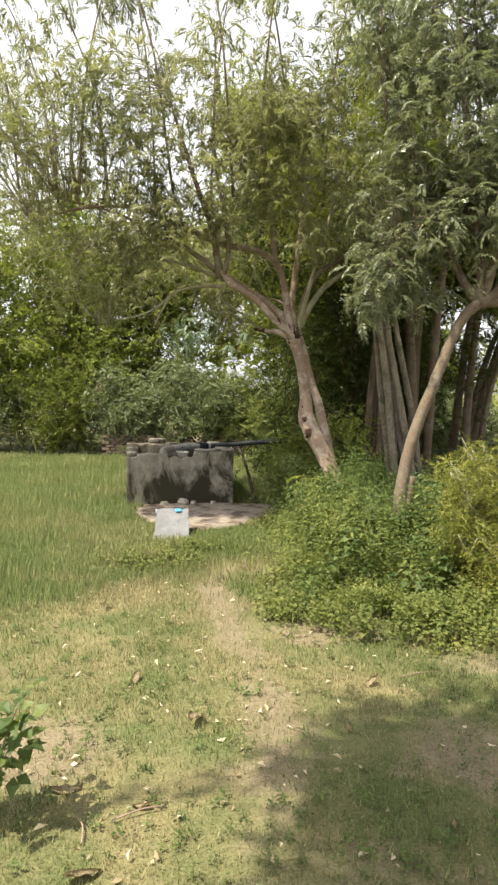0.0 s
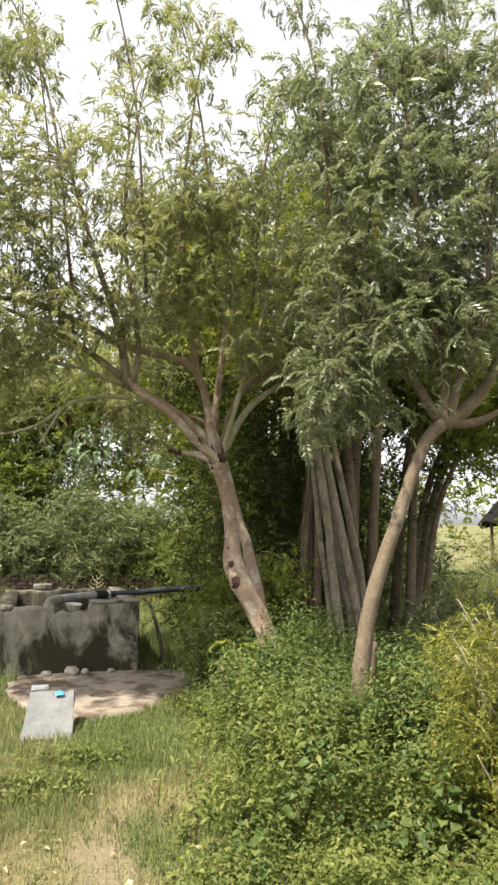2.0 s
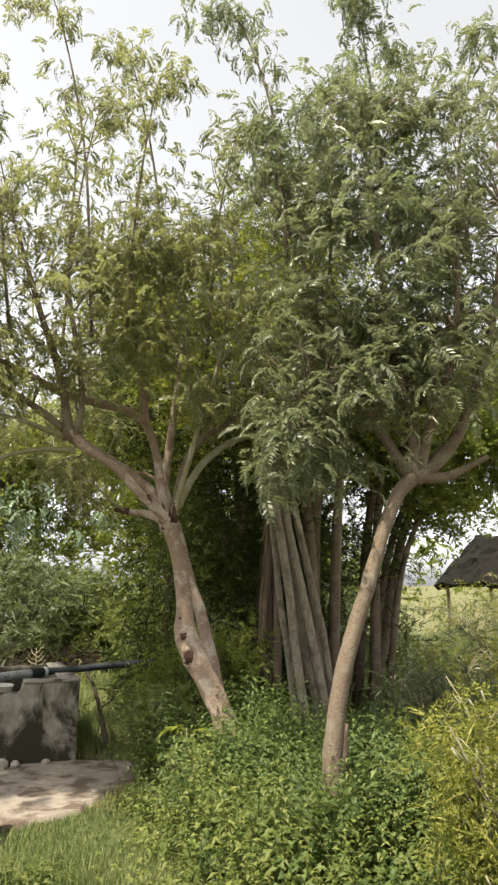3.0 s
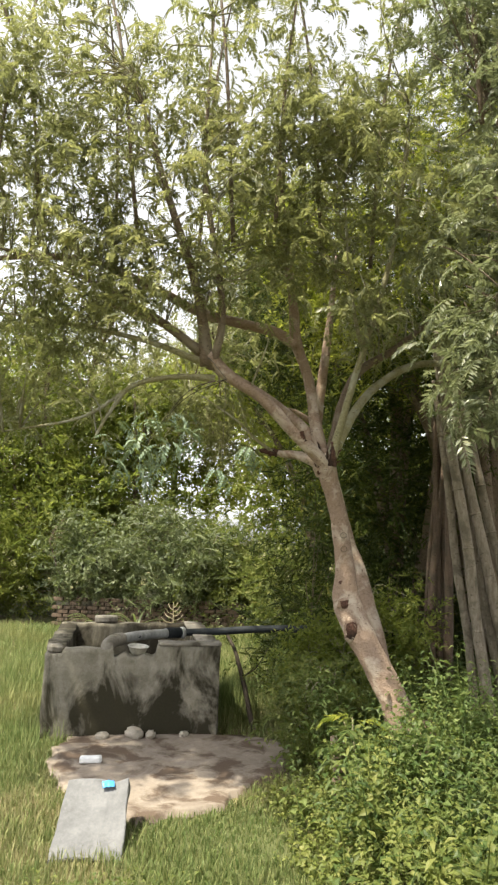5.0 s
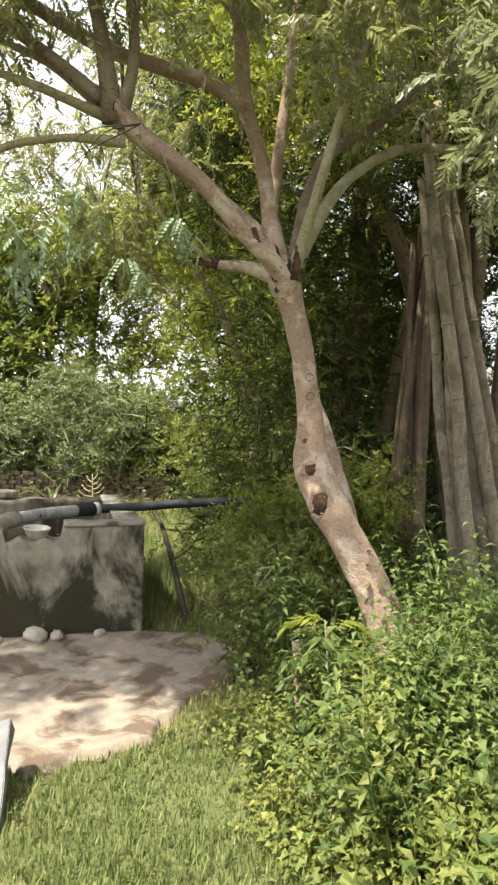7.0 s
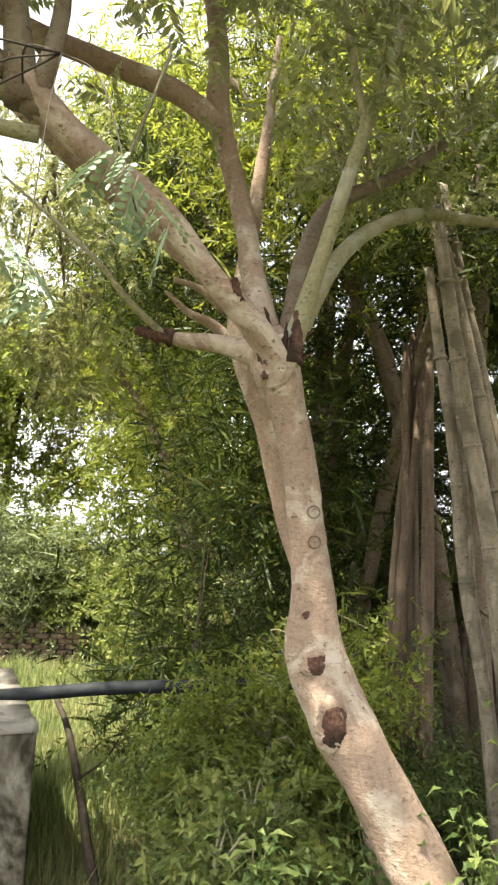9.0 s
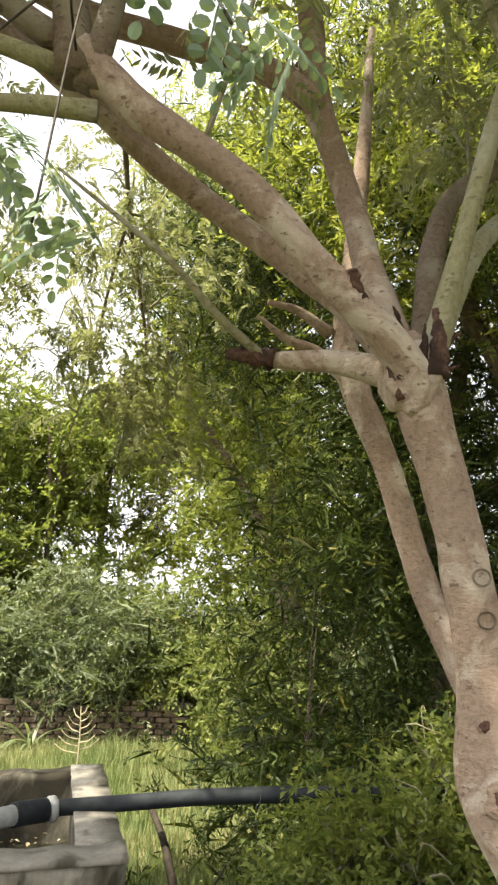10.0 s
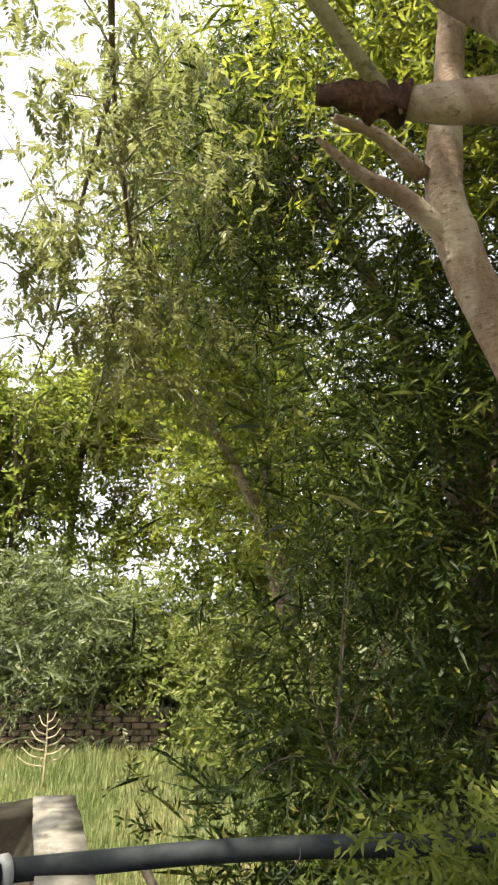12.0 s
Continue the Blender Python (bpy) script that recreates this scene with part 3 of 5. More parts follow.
def build_tank():
    tank = thing("water_tank", (*TANK_AT, 0), "open mould-stained cement water tank with a broken rim", "water tank")
    tank.rotation_euler = (0, 0, TANK_TURN)
    th, ln, dp, hi = 0.17, TANK_LEN, TANK_DEEP, TANK_HIGH

    def front(u):
        x = u * ln
        if 0.56 < x < 0.96:
            return hi - 0.085 + 0.015 * math.sin(x * 40)
        if x < 0.16:
            return hi - 0.07
        return hi - (0.03 if x < 0.56 else 0.0) + 0.006 * math.sin(x * 23)

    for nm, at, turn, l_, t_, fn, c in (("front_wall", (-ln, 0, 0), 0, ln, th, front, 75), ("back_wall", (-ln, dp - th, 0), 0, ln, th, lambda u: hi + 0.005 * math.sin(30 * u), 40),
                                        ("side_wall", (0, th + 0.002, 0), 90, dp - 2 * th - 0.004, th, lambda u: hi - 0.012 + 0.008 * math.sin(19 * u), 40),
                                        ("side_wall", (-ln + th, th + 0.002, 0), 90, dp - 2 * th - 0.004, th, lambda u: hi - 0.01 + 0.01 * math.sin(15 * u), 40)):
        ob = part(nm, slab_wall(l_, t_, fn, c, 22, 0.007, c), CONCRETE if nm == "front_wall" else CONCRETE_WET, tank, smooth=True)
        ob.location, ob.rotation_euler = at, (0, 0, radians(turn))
    # worn mortar capping on the right-hand walls
    for nm, at, turn, l_ in (("rim_cap", (-0.17 - 0.37, -0.012, hi + 0.002), 0, 0.55), ("rim_cap", (0.012, 0.17, hi - 0.008), 90, 0.62), ("rim_cap", (0.012, 0.92, hi - 0.008), 90, 0.80)):
        ob = part(nm, slab_wall(l_, 0.19, lambda u: 0.022 + 0.006 * math.sin(14 * u), 24, 2, 0.006, l_ * 10), CONCRETE_RIM, tank, "pale worn mortar capping", True)
        ob.location, ob.rotation_euler = at, (0, 0, radians(turn))
    bm = bmesh.new()
    bmesh.ops.create_grid(bm, x_segments=40, y_segments=40, size=0.5)
    for v in bm.verts:
        v.co.x, v.co.y = v.co.x * (ln - 2 * th + 0.02), v.co.y * (dp - 2 * th + 0.02)
        v.co.z = 0.03 * noise.noise(v.co * 6)
    ob = part("wet_floor", bm, WATER, tank, "dark water with floating leaf litter", True)
    ob.location = (-ln / 2, dp / 2, 0.42)
    r = np.random.default_rng(21)
    n = 130
    c, s = math.cos(TANK_TURN), math.sin(TANK_TURN)
    p = np.stack([-ln / 2 + r.uniform(-0.56, 0.56, n), dp / 2 + r.uniform(-0.68, 0.68, n), 0.455 + r.uniform(0, 0.02, n)], 1)
    lit = scatter("leaf_litter", [leaf_tris((0, 0, 0), (1, 0, 0), (0, 1, 0), (0, 0, 1), 0.055, 0.035)], p, turns(r, n, 0.2, 0.2), r.uniform(0.3, 0.8, n), DRY, tank, "pale fallen leaves")
    lit["kind"] = "stuff"
    return tank


build_tank()


def tank_point(a, b, z):
    return (TANK_AT[0] + a * TANK_U[0] + b * TANK_W[0], TANK_AT[1] + a * TANK_U[1] + b * TANK_W[1], z)


def build_pipe():
    pipe = thing("water_pipe", tank_point(-1.0, 0.3, 0.8), "grey plastic pipe joined to a black hose across the tank", "pipe")
    inv = Matrix.Translation(-pipe.location)

    def local(pts):
        return [inv @ Vector(p) for p in pts]

    a, b, c, d, e = (-1.17, 9.80, 0.79), (-0.98, 10.14, 0.80), (-0.72, 10.42, 0.795), (-0.60, 10.52, 0.79), (-0.24, 10.56, 0.80)
    tube("elbow", local([(-1.20, 9.72, 0.68), (-1.20, 9.74, 0.76), (-1.16, 9.80, 0.795), (-1.10, 9.90, 0.80)]), [0.055, 0.057, 0.057, 0.055], CONCRETE_RIM, pipe, "cement-crusted pipe elbow", 14)
    tube("plastic_pipe", local([(-1.13, 9.86, 0.80), b, c]), [0.043] * 3, PVC, pipe, "", 16)
    tube("outlet_hole", local([(-0.985, 10.085, 0.80), (-0.975, 10.075, 0.805)]), [0.018, 0.018], HOSE, pipe, "dark round outlet", 12, 2)
    tube("coupling", local([(-0.76, 10.38, 0.795), c, (-0.64, 10.49, 0.79)]), [0.052] * 3, HOSE, pipe, "dark ribbed coupling", 16)
    tube("clamp", local([(-0.625, 10.495, 0.79), (-0.60, 10.51, 0.79)]), [0.056] * 2, PVC, pipe, "pale clamp", 16, 2)
    hose = tube("hose", local([(-0.66, 10.47, 0.79), d, (-0.24, 10.52, 0.812), (0.05, 10.46, 0.845), (0.40, 10.40, 0.868), (0.75, 10.34, 0.88), (1.15, 10.28, 0.885), (1.7, 10.25, 0.86)]), [0.036] * 8, HOSE, pipe, "black rubber hose", 16)
    tube("tie_wire", local([(0.34, 10.40, 0.90), (0.335, 10.36, 0.85), (0.29, 10.35, 0.80), (0.24, 10.34, 0.76)]), [0.003, 0.003, 0.0025, 0.002], HOSE, hose, "", 6)


build_pipe()


def lathe(profile, sides=28):
    bm = bmesh.new()
    rings = []
    for r_, z in profile:
        rings.append([bm.verts.new((r_ * math.cos(2 * math.pi * k / sides), r_ * math.sin(2 * math.pi * k / sides), z)) for k in range(sides)])
    for a, b in zip(rings, rings[1:]):
        for k in range(sides):
            bm.faces.new((a[k], a[(k + 1) % sides], b[(k + 1) % sides], b[k]))
    bm.faces.new(rings[0][::-1])
    bm.faces.new(rings[-1])
    bmesh.ops.recalc_face_normals(bm, faces=bm.faces)
    return bm


def rough_block(size, bevel, seed, rough=0.012, cuts=5):
    bm = bmesh.new()
    bmesh.ops.create_cube(bm, size=1.0)
    bmesh.ops.scale(bm, vec=size, verts=bm.verts)
    bmesh.ops.bevel(bm, geom=bm.edges[:], offset=bevel, segments=2, affect="EDGES")
    bmesh.ops.subdivide_edges(bm, edges=[e for e in bm.edges if e.calc_length() > min(size) * 0.5], cuts=cuts, use_grid_fill=True)
    for v in bm.verts:
        v.co += noise.noise_vector(v.co * 7 + Vector((seed * 3.1, seed, 0))) * rough
    return bm


def lone(name, bm, mat, at, turn, label, category, group="", smooth=True):
    me = bpy.data.meshes.new(name)
    bm.to_mesh(me)
    bm.free()
    me.polygons.foreach_set("use_smooth", np.full(len(me.polygons), smooth))
    me.materials.append(mat)
    ob = new(name, me)
    ob.location, ob.rotation_euler = at, [radians(k) for k in turn]
    return tagged(ob, label, category, group)


lone("bowl", lathe([(0.03, 0.004), (0.05, 0.0), (0.072, 0.028), (0.084, 0.062), (0.094, 0.068), (0.092, 0.074), (0.078, 0.066), (0.066, 0.030), (0.045, 0.010), (0.02, 0.009)]), STEEL, tank_point(-0.72, 0.07, 0.690), (3, 4, 0), "small dull metal bowl resting in the rim's notch", "bowl")
lone("loose_brick", rough_block((0.24, 0.13, 0.075), 0.012, 2, 0.006), CONCRETE_RIM, tank_point(-1.03, 1.66, 0.812), (0, 0, 16), "pale loose brick lying on the tank's back rim", "brick")
lone("loose_brick", rough_block((0.13, 0.11, 0.07), 0.014, 5, 0.008), CONCRETE_RIM, tank_point(-1.42, 0.09, 0.733), (0, 2, 30), "broken brick piece on the tank's corner", "brick")


def build_washing_stone():
    bm = rough_block((0.37, 0.50, 0.09), 0.004, 8, 0.014, 12)
    for v in bm.verts:
        v.co.x *= 1.0 - 0.12 * v.co.y + 0.05 * noise.noise((v.co.y * 9, 2, 1))
        v.co.y += 0.03 * noise.noise((v.co.x * 8, 5, 2)) * (1 if v.co.y > 0 else 0.5)
    lone("washing_stone", bm, GRANITE, (-0.855, 7.665, 0.105), (33, 0, 3), "sloping pale granite washing stone in the grass", "stone slab", smooth=False)
    bm = rough_block((0.30, 0.16, 0.17), 0.03, 3, 0.02)
    lone("field_stone", bm, ROCK, (-0.86, 7.86, 0.07), (0, 0, 8), "rough stone propping up the washing stone", "stone", "loose stones")
    bm = bmesh.new()
    bmesh.ops.create_grid(bm, x_segments=6, y_segments=5, size=0.5)
    for v in bm.verts:
        v.co.x, v.co.y = v.co.x * 0.07, v.co.y * 0.045
        v.co.z = 0.012 * noise.noise(v.co * 60)
    bmesh.ops.solidify(bm, geom=bm.faces[:], thickness=0.003)
    lone("plastic_scrap", bm, BLUE, (-0.80, 7.80, 0.268), (33, 0, 20), "crumpled blue plastic scrap on the washing stone", "plastic scrap")


build_washing_stone()


def build_pad():
    rings, seg = 30, 120
    v = [(0, 0, 0.035)]
    for i in range(1, rings + 1):
        for k in range(seg):
            a = 2 * math.pi * k / seg
            aa = (a + math.pi) % (2 * math.pi) - math.pi
            rr = float(pad_radius(aa)) * (1 + 0.12 * noise.noise((math.cos(a) * 4, math.sin(a) * 4, 0)) + 0.07 * noise.noise((math.cos(a) * 13, math.sin(a) * 13, 3)))
            x, y = rr * i / rings * math.cos(a), rr * i / rings * math.sin(a)
            z = 0.035 + 0.016 * noise.noise((x * 3, y * 3, 1)) + 0.008 * noise.noise((x * 11, y * 11, 2))
            v.append((x, y, z if i < rings else -0.05))
    f = [(0, 1 + k, 1 + (k + 1) % seg) for k in range(seg)]
    for i in range(rings - 1):
        for k in range(seg):
            a, b = 1 + i * seg + k, 1 + i * seg + (k + 1) % seg
            f.append((a, a + seg, b + seg, b))
    ob = mesh_object("cement_pad", v, f, PAD)
    ob.location = (*PAD_MID, 0)
    tagged(ob, "worn cracked cement washing pad before the tank", "pavement", kind="structure")


build_pad()

# the card packet, and stones along the tank's foot
lone("card_packet", rough_block((0.16, 0.06, 0.045), 0.006, 4, 0.004), PAPER, (-1.13, 8.93, 0.062), (0, 0, 6), "crushed white card packet on the cement pad", "packet")
rs = np.random.default_rng(5)
for a, b, s in ((-0.98, -0.09, 0.08), (-0.72, -0.08, 0.11), (-0.58, -0.07, 0.08), (-0.30, -0.06, 0.06)):
    x, y, _ = tank_point(a, b, 0)
    lone("field_stone", rough_block((s * 1.3, s, s * 0.8), s * 0.2, s * 90, s * 0.16, 3), ROCK, (x, y, 0.03 + s * 0.3), (0, 0, rs.uniform(0, 180)), "rough brown stone at the foot of the tank", "stone", "loose stones")

# ---------------------------------------------------------------- trees


def limb_twigs(r, starts, centres, radius):
    """Thin branches from the nearest start point to each clump of leaves."""
    s, runs = np.array(starts, float), []
    for c in centres:
        k = s[np.argmin(np.linalg.norm((s - c) * np.array([1, 1, 0.7]), axis=1) + 2.0 * (s[:, 2] > c[2] + 0.3))]
        m = (k + c) / 2 + np.array([0, 0, 0.12]) + r.normal(0, 0.07, 3)
        runs.append(([k, m, c], [radius, radius * 0.65, radius * 0.3]))
    return runs


def add_shoots(tree, r, shoots, foot, mat):
    """Long arching shoots with leaves hanging in tufts along them."""
    q = []
    for x, y, lean, top in shoots:
        a = np.array((x, y, foot))
        b = np.array((x + 0.30 * lean, y + r.normal(0, 0.08), foot + 0.55 * (top - foot)))
        d = np.array((x + lean, y + r.normal(0, 0.12), top))
        e = d + np.array((0.5 * lean, r.normal(0, 0.1), -0.05))
        tube("shoot", [a, b, d, e], [0.017, 0.012, 0.006, 0.002], BARK_BROWN, tree, "", 6, 6)
        line = spline([a, b, d, e], 14)
        for p in line[8:]:
            if r.uniform() < 0.72:
                m = r.integers(4, 13)
                q.append(p + r.normal(0, 1, 3) * np.array([0.13, 0.13, 0.05]) + r.normal(0, 1, (m, 3)) * np.array([0.07, 0.07, 0.07]))
    q = np.vstack(q)
    scatter("shoot_leaves", FROND, q, turns(r, len(q), 0.4, 0.4, 0.3), r.uniform(0.7, 1.15, len(q)), mat, tree)


def build_main_tree():
    tree = thing("tree", (1.10, 8.30, 0), "leaning pale-barked tree, pollarded, with a feathery drooping crown", "tree")
    o = Vector(tree.location)

    def loc(pts):
        return [Vector(p) - o for p in pts]

    tube("trunk", loc([(1.22, 8.22, -0.08), (1.12, 8.30, 0.30), (1.00, 8.40, 0.66), (0.87, 8.50, 0.92), (0.77, 8.58, 1.12), (0.71, 8.64, 1.30), (0.695, 8.66, 1.55), (0.67, 8.66, 1.75), (0.62, 8.65, 2.0), (0.55, 8.62, 2.25), (0.52, 8.60, 2.36)]),
         [0.130, 0.108, 0.098, 0.094, 0.103, 0.096, 0.074, 0.064, 0.062, 0.070, 0.055], BARK, tree, "", 20, 8, 0.010)
    tube("rear_trunk", loc([(1.14, 8.62, -0.06), (1.08, 8.82, 0.5), (1.00, 9.10, 1.05), (0.93, 9.34, 1.45), (0.84, 9.45, 1.75), (0.72, 9.47, 2.20), (0.60, 9.47, 2.53), (0.56, 9.47, 2.72), (0.60, 9.48, 3.1), (0.66, 9.5, 3.6), (0.72, 9.5, 4.3)]),
         [0.080, 0.070, 0.063, 0.058, 0.054, 0.051, 0.058, 0.052, 0.044, 0.034, 0.014], BARK, tree, "", 16, 6, 0.014)
    limbs = [
        ([(0.60, 8.63, 2.10), (0.55, 8.60, 2.24), (0.43, 8.54, 2.37), (0.28, 8.50, 2.50), (0.06, 8.46, 2.72), (-0.19, 8.44, 2.88), (-0.36, 8.42, 3.02)], [0.03, 0.056, 0.048, 0.043, 0.042, 0.047, 0.06], BARK),
        ([(0.52, 8.64, 2.28), (0.47, 8.74, 2.62), (0.42, 8.84, 2.98), (0.31, 8.76, 3.26), (0.28, 8.70, 3.54), (0.20, 8.72, 4.1), (0.15, 8.8, 4.8)], [0.06, 0.046, 0.042, 0.044, 0.038, 0.028, 0.012], BARK),
        ([(0.33, 8.76, 3.22), (0.12, 8.74, 3.33), (-0.15, 8.72, 3.38), (-0.45, 8.70, 3.45), (-0.85, 8.70, 3.65), (-1.4, 8.7, 3.85), (-2.1, 8.75, 3.85), (-2.7, 8.8, 3.7)], [0.046, 0.043, 0.04, 0.038, 0.034, 0.028, 0.02, 0.008], BARK),
        ([(0.57, 8.58, 2.30), (0.66, 8.52, 2.65), (0.77, 8.44, 3.07), (0.90, 8.40, 3.5), (1.02, 8.35, 4.1), (1.1, 8.3, 5.0)], [0.036, 0.027, 0.024, 0.02, 0.016, 0.006], BARK_GREEN),
        ([(0.57, 8.62, 2.30), (0.80, 8.80, 2.75), (1.05, 8.95, 3.02), (1.35, 9.08, 3.19), (1.8, 9.15, 3.25), (2.4, 9.1, 3.4)], [0.04, 0.036, 0.032, 0.03, 0.024, 0.012], BARK_GREEN),
        ([(0.57, 8.64, 2.30), (0.68, 8.80, 2.75), (0.84, 8.95, 3.08), (1.15, 9.0, 3.30), (1.6, 9.1, 3.7)], [0.045, 0.04, 0.036, 0.028, 0.012], BARK_BROWN),
        ([(0.78, 8.43, 3.10), (0.72, 8.42, 3.35), (0.66, 8.42, 3.8), (0.62, 8.4, 4.6)], [0.016, 0.014, 0.011, 0.005], BARK_GREEN),
        ([(0.50, 8.62, 2.28), (0.36, 8.72, 2.35), (0.22, 8.78, 2.37), (0.13, 8.80, 2.38)], [0.05, 0.034, 0.028, 0.009], BARK),
        ([(0.16, 8.79, 2.38), (0.02, 8.70, 2.46), (-0.12, 8.62, 2.58), (-0.4, 8.5, 2.75)], [0.014, 0.012, 0.009, 0.004], BARK_GREEN),
        ([(-0.36, 8.42, 2.95), (-0.40, 8.38, 3.25), (-0.48, 8.3, 3.6), (-0.66, 8.2, 4.1), (-0.95, 8.1, 5.0)], [0.055, 0.04, 0.034, 0.026, 0.01], BARK_BROWN),
        ([(-0.33, 8.42, 2.92), (-0.26, 8.36, 3.25), (-0.30, 8.3, 3.65), (-0.42, 8.25, 4.4), (-0.40, 8.2, 5.6)], [0.036, 0.028, 0.025, 0.017, 0.007], BARK_BROWN),
        ([(-0.40, 8.42, 3.05), (-0.75, 8.42, 3.30), (-1.1, 8.42, 3.50), (-1.7, 8.45, 3.75), (-2.3, 8.5, 3.9)], [0.04, 0.028, 0.022, 0.016, 0.007], BARK_BROWN),
        ([(-0.40, 8.42, 2.98), (-0.8, 8.42, 3.12), (-1.3, 8.42, 3.22), (-1.9, 8.4, 3.3)], [0.028, 0.02, 0.016, 0.007], BARK_GREEN),
        ([(-0.30, 8.42, 2.86), (-0.6, 8.42, 2.86), (-0.9, 8.42, 2.78), (-1.05, 8.42, 2.58), (-1.15, 8.42, 2.38)], [0.028, 0.02, 0.018, 0.014, 0.008], BARK_GREEN),
        ([(-0.9, 8.42, 2.78), (-1.25, 8.42, 2.54), (-1.8, 8.42, 2.42)], [0.016, 0.011, 0.006], BARK_GREEN),
        ([(0.56, 8.66, 2.26), (0.44, 8.76, 2.50), (0.29, 8.82, 2.66), (0.09, 8.82, 2.81), (-0.14, 8.74, 2.93), (-0.36, 8.60, 3.04), (-0.7, 8.6, 3.3), (-1.2, 8.7, 3.5)], [0.05, 0.046, 0.043, 0.040, 0.038, 0.036, 0.024, 0.01], BARK),
        ([(-0.45, 8.72, 3.45), (-0.42, 9.6, 3.93), (-0.46, 10.7, 4.02), (-0.41, 11.05, 3.72), (-0.36, 11.3, 3.36), (-0.46, 11.4, 3.02), (-0.50, 11.42, 2.72), (-0.58, 11.45, 2.45)], [0.026, 0.018, 0.013, 0.011, 0.010, 0.008, 0.006, 0.003], BARK_BROWN),
        ([(-0.46, 10.7, 4.02), (-0.62, 11.1, 3.62), (-0.72, 11.35, 3.22), (-0.86, 11.5, 2.8)], [0.012, 0.010, 0.007, 0.003], BARK_BROWN),
        ([(-0.85, 8.70, 3.65), (-1.2, 9.7, 3.9), (-1.6, 10.6, 3.7), (-1.9, 11.2, 3.3)], [0.02, 0.017, 0.013, 0.006], BARK_BROWN),
        ([(0.58, 9.47, 2.56), (0.44, 9.45, 2.67), (0.32, 9.43, 2.71), (0.20, 9.42, 2.80)], [0.034, 0.024, 0.018, 0.007], BARK),
        ([(0.50, 9.47, 2.76), (0.36, 9.42, 2.83), (0.24, 9.40, 2.85)], [0.026, 0.017, 0.012], BARK),
    ]
    tips = []
    for pts, rad, mat in limbs:
        tube("limb", loc(pts), rad, mat, tree, "", 10, 5, 0.015)
        tips += [p - np.array(o) for p in spline(pts, 5)[9:]]
    # the swollen fork, torn stubs and healed scars
    bm = bmesh.new()
    bmesh.ops.create_icosphere(bm, subdivisions=4, radius=1)
    for v in bm.verts:
        q = v.co * (1 + 0.26 * noise.noise(v.co * 1.9) + 0.10 * noise.noise(v.co * 5) + 0.03 * noise.noise(v.co * 14))
        v.co = Vector((q.x * 0.084, q.y * 0.076, q.z * 0.112))
    part("fork_knot", bm, BARK, tree, "", True).location = Vector((0.535, 8.61, 2.28)) - o
    for pts, rad in (([(0.575, 8.56, 2.26), (0.585, 8.548, 2.36), (0.58, 8.545, 2.44)], [0.034, 0.021, 0.011]), ([(0.37, 8.505, 2.43), (0.35, 8.48, 2.47), (0.345, 8.475, 2.50)], [0.026, 0.018, 0.014])):
        tube("stub", loc(pts), rad, WOUND, tree, "torn dark stub", 10, 5, 0.16)
    tube("stub", loc([(0.19, 8.785, 2.372), (0.12, 8.80, 2.388), (0.05, 8.812, 2.392)]), [0.030, 0.027, 0.012], WOUND, tree, "torn dark stub", 14, 7, 0.20)
    rt = np.random.default_rng(33)
    for k in range(11):
        a = rt.uniform(-2.9, 0.1)
        d = Vector((math.cos(a), 0.8 * math.sin(a), 0))
        at = Vector((0.54, 8.60, 2.24 + rt.uniform(-0.03, 0.13))) + d * 0.062
        reach = rt.uniform(0.05, 0.13)
        up = Vector((rt.normal(0, 0.25), 0, rt.uniform(0.3, 1.0)))
        tube("torn_bark", loc([at - up * 0.03, at + d * 0.020 + up * reach * 0.5, at + d * rt.uniform(0.02, 0.06) + up * reach]), [0.012, 0.008, 0.002], WOUND, tree, "torn reddish bark strip", 6, 4, 0.25)
    for c, sz in (((0.725, 8.492, 1.10), (0.056, 0.026, 0.086)), ((0.69, 8.552, 1.265), (0.060, 0.024, 0.048)), ((0.665, 8.590, 1.42), (0.026, 0.010, 0.022)), ((0.79, 8.485, 1.02), (0.016, 0.010, 0.03))):
        rim = None
        for nm, k, push, mat in (("scar_rim", 1.0, 0.0, BARK), ("scar", 0.78, 0.0045, WOUND)):
            bm = bmesh.new()
            bmesh.ops.create_icosphere(bm, subdivisions=4, radius=1)
            for v in bm.verts:
                q = v.co * (1 + 0.30 * noise.noise(v.co * 1.7 + Vector(c) * 9) + 0.16 * noise.noise(v.co * 5 + Vector(c) * 5))
                v.co = Vector((q.x * sz[0] * k, q.y * sz[1] * 0.75, q.z * sz[2] * k))
            ob = part(nm, bm, mat, rim or tree, "dark torn bark wound" if rim else "swollen healed bark", True)
            ob.location = Vector((0, -push, 0)) if rim else Vector(c) - o
            rim = ob
    for c in ((0.68, 8.588, 1.66), (0.675, 8.588, 1.76)):
        ring = [Vector(c) + Vector((0.022 * math.cos(a), -0.001, 0.020 * math.sin(a))) for a in np.linspace(0, 2 * math.pi, 9)]
        tube("branch_scar", loc(ring), [0.003] * 9, BARK_BROWN, tree, "ring-shaped branch scar", 6, 3)
    r = np.random.default_rng(31)
    ox, oy = o.x, o.y
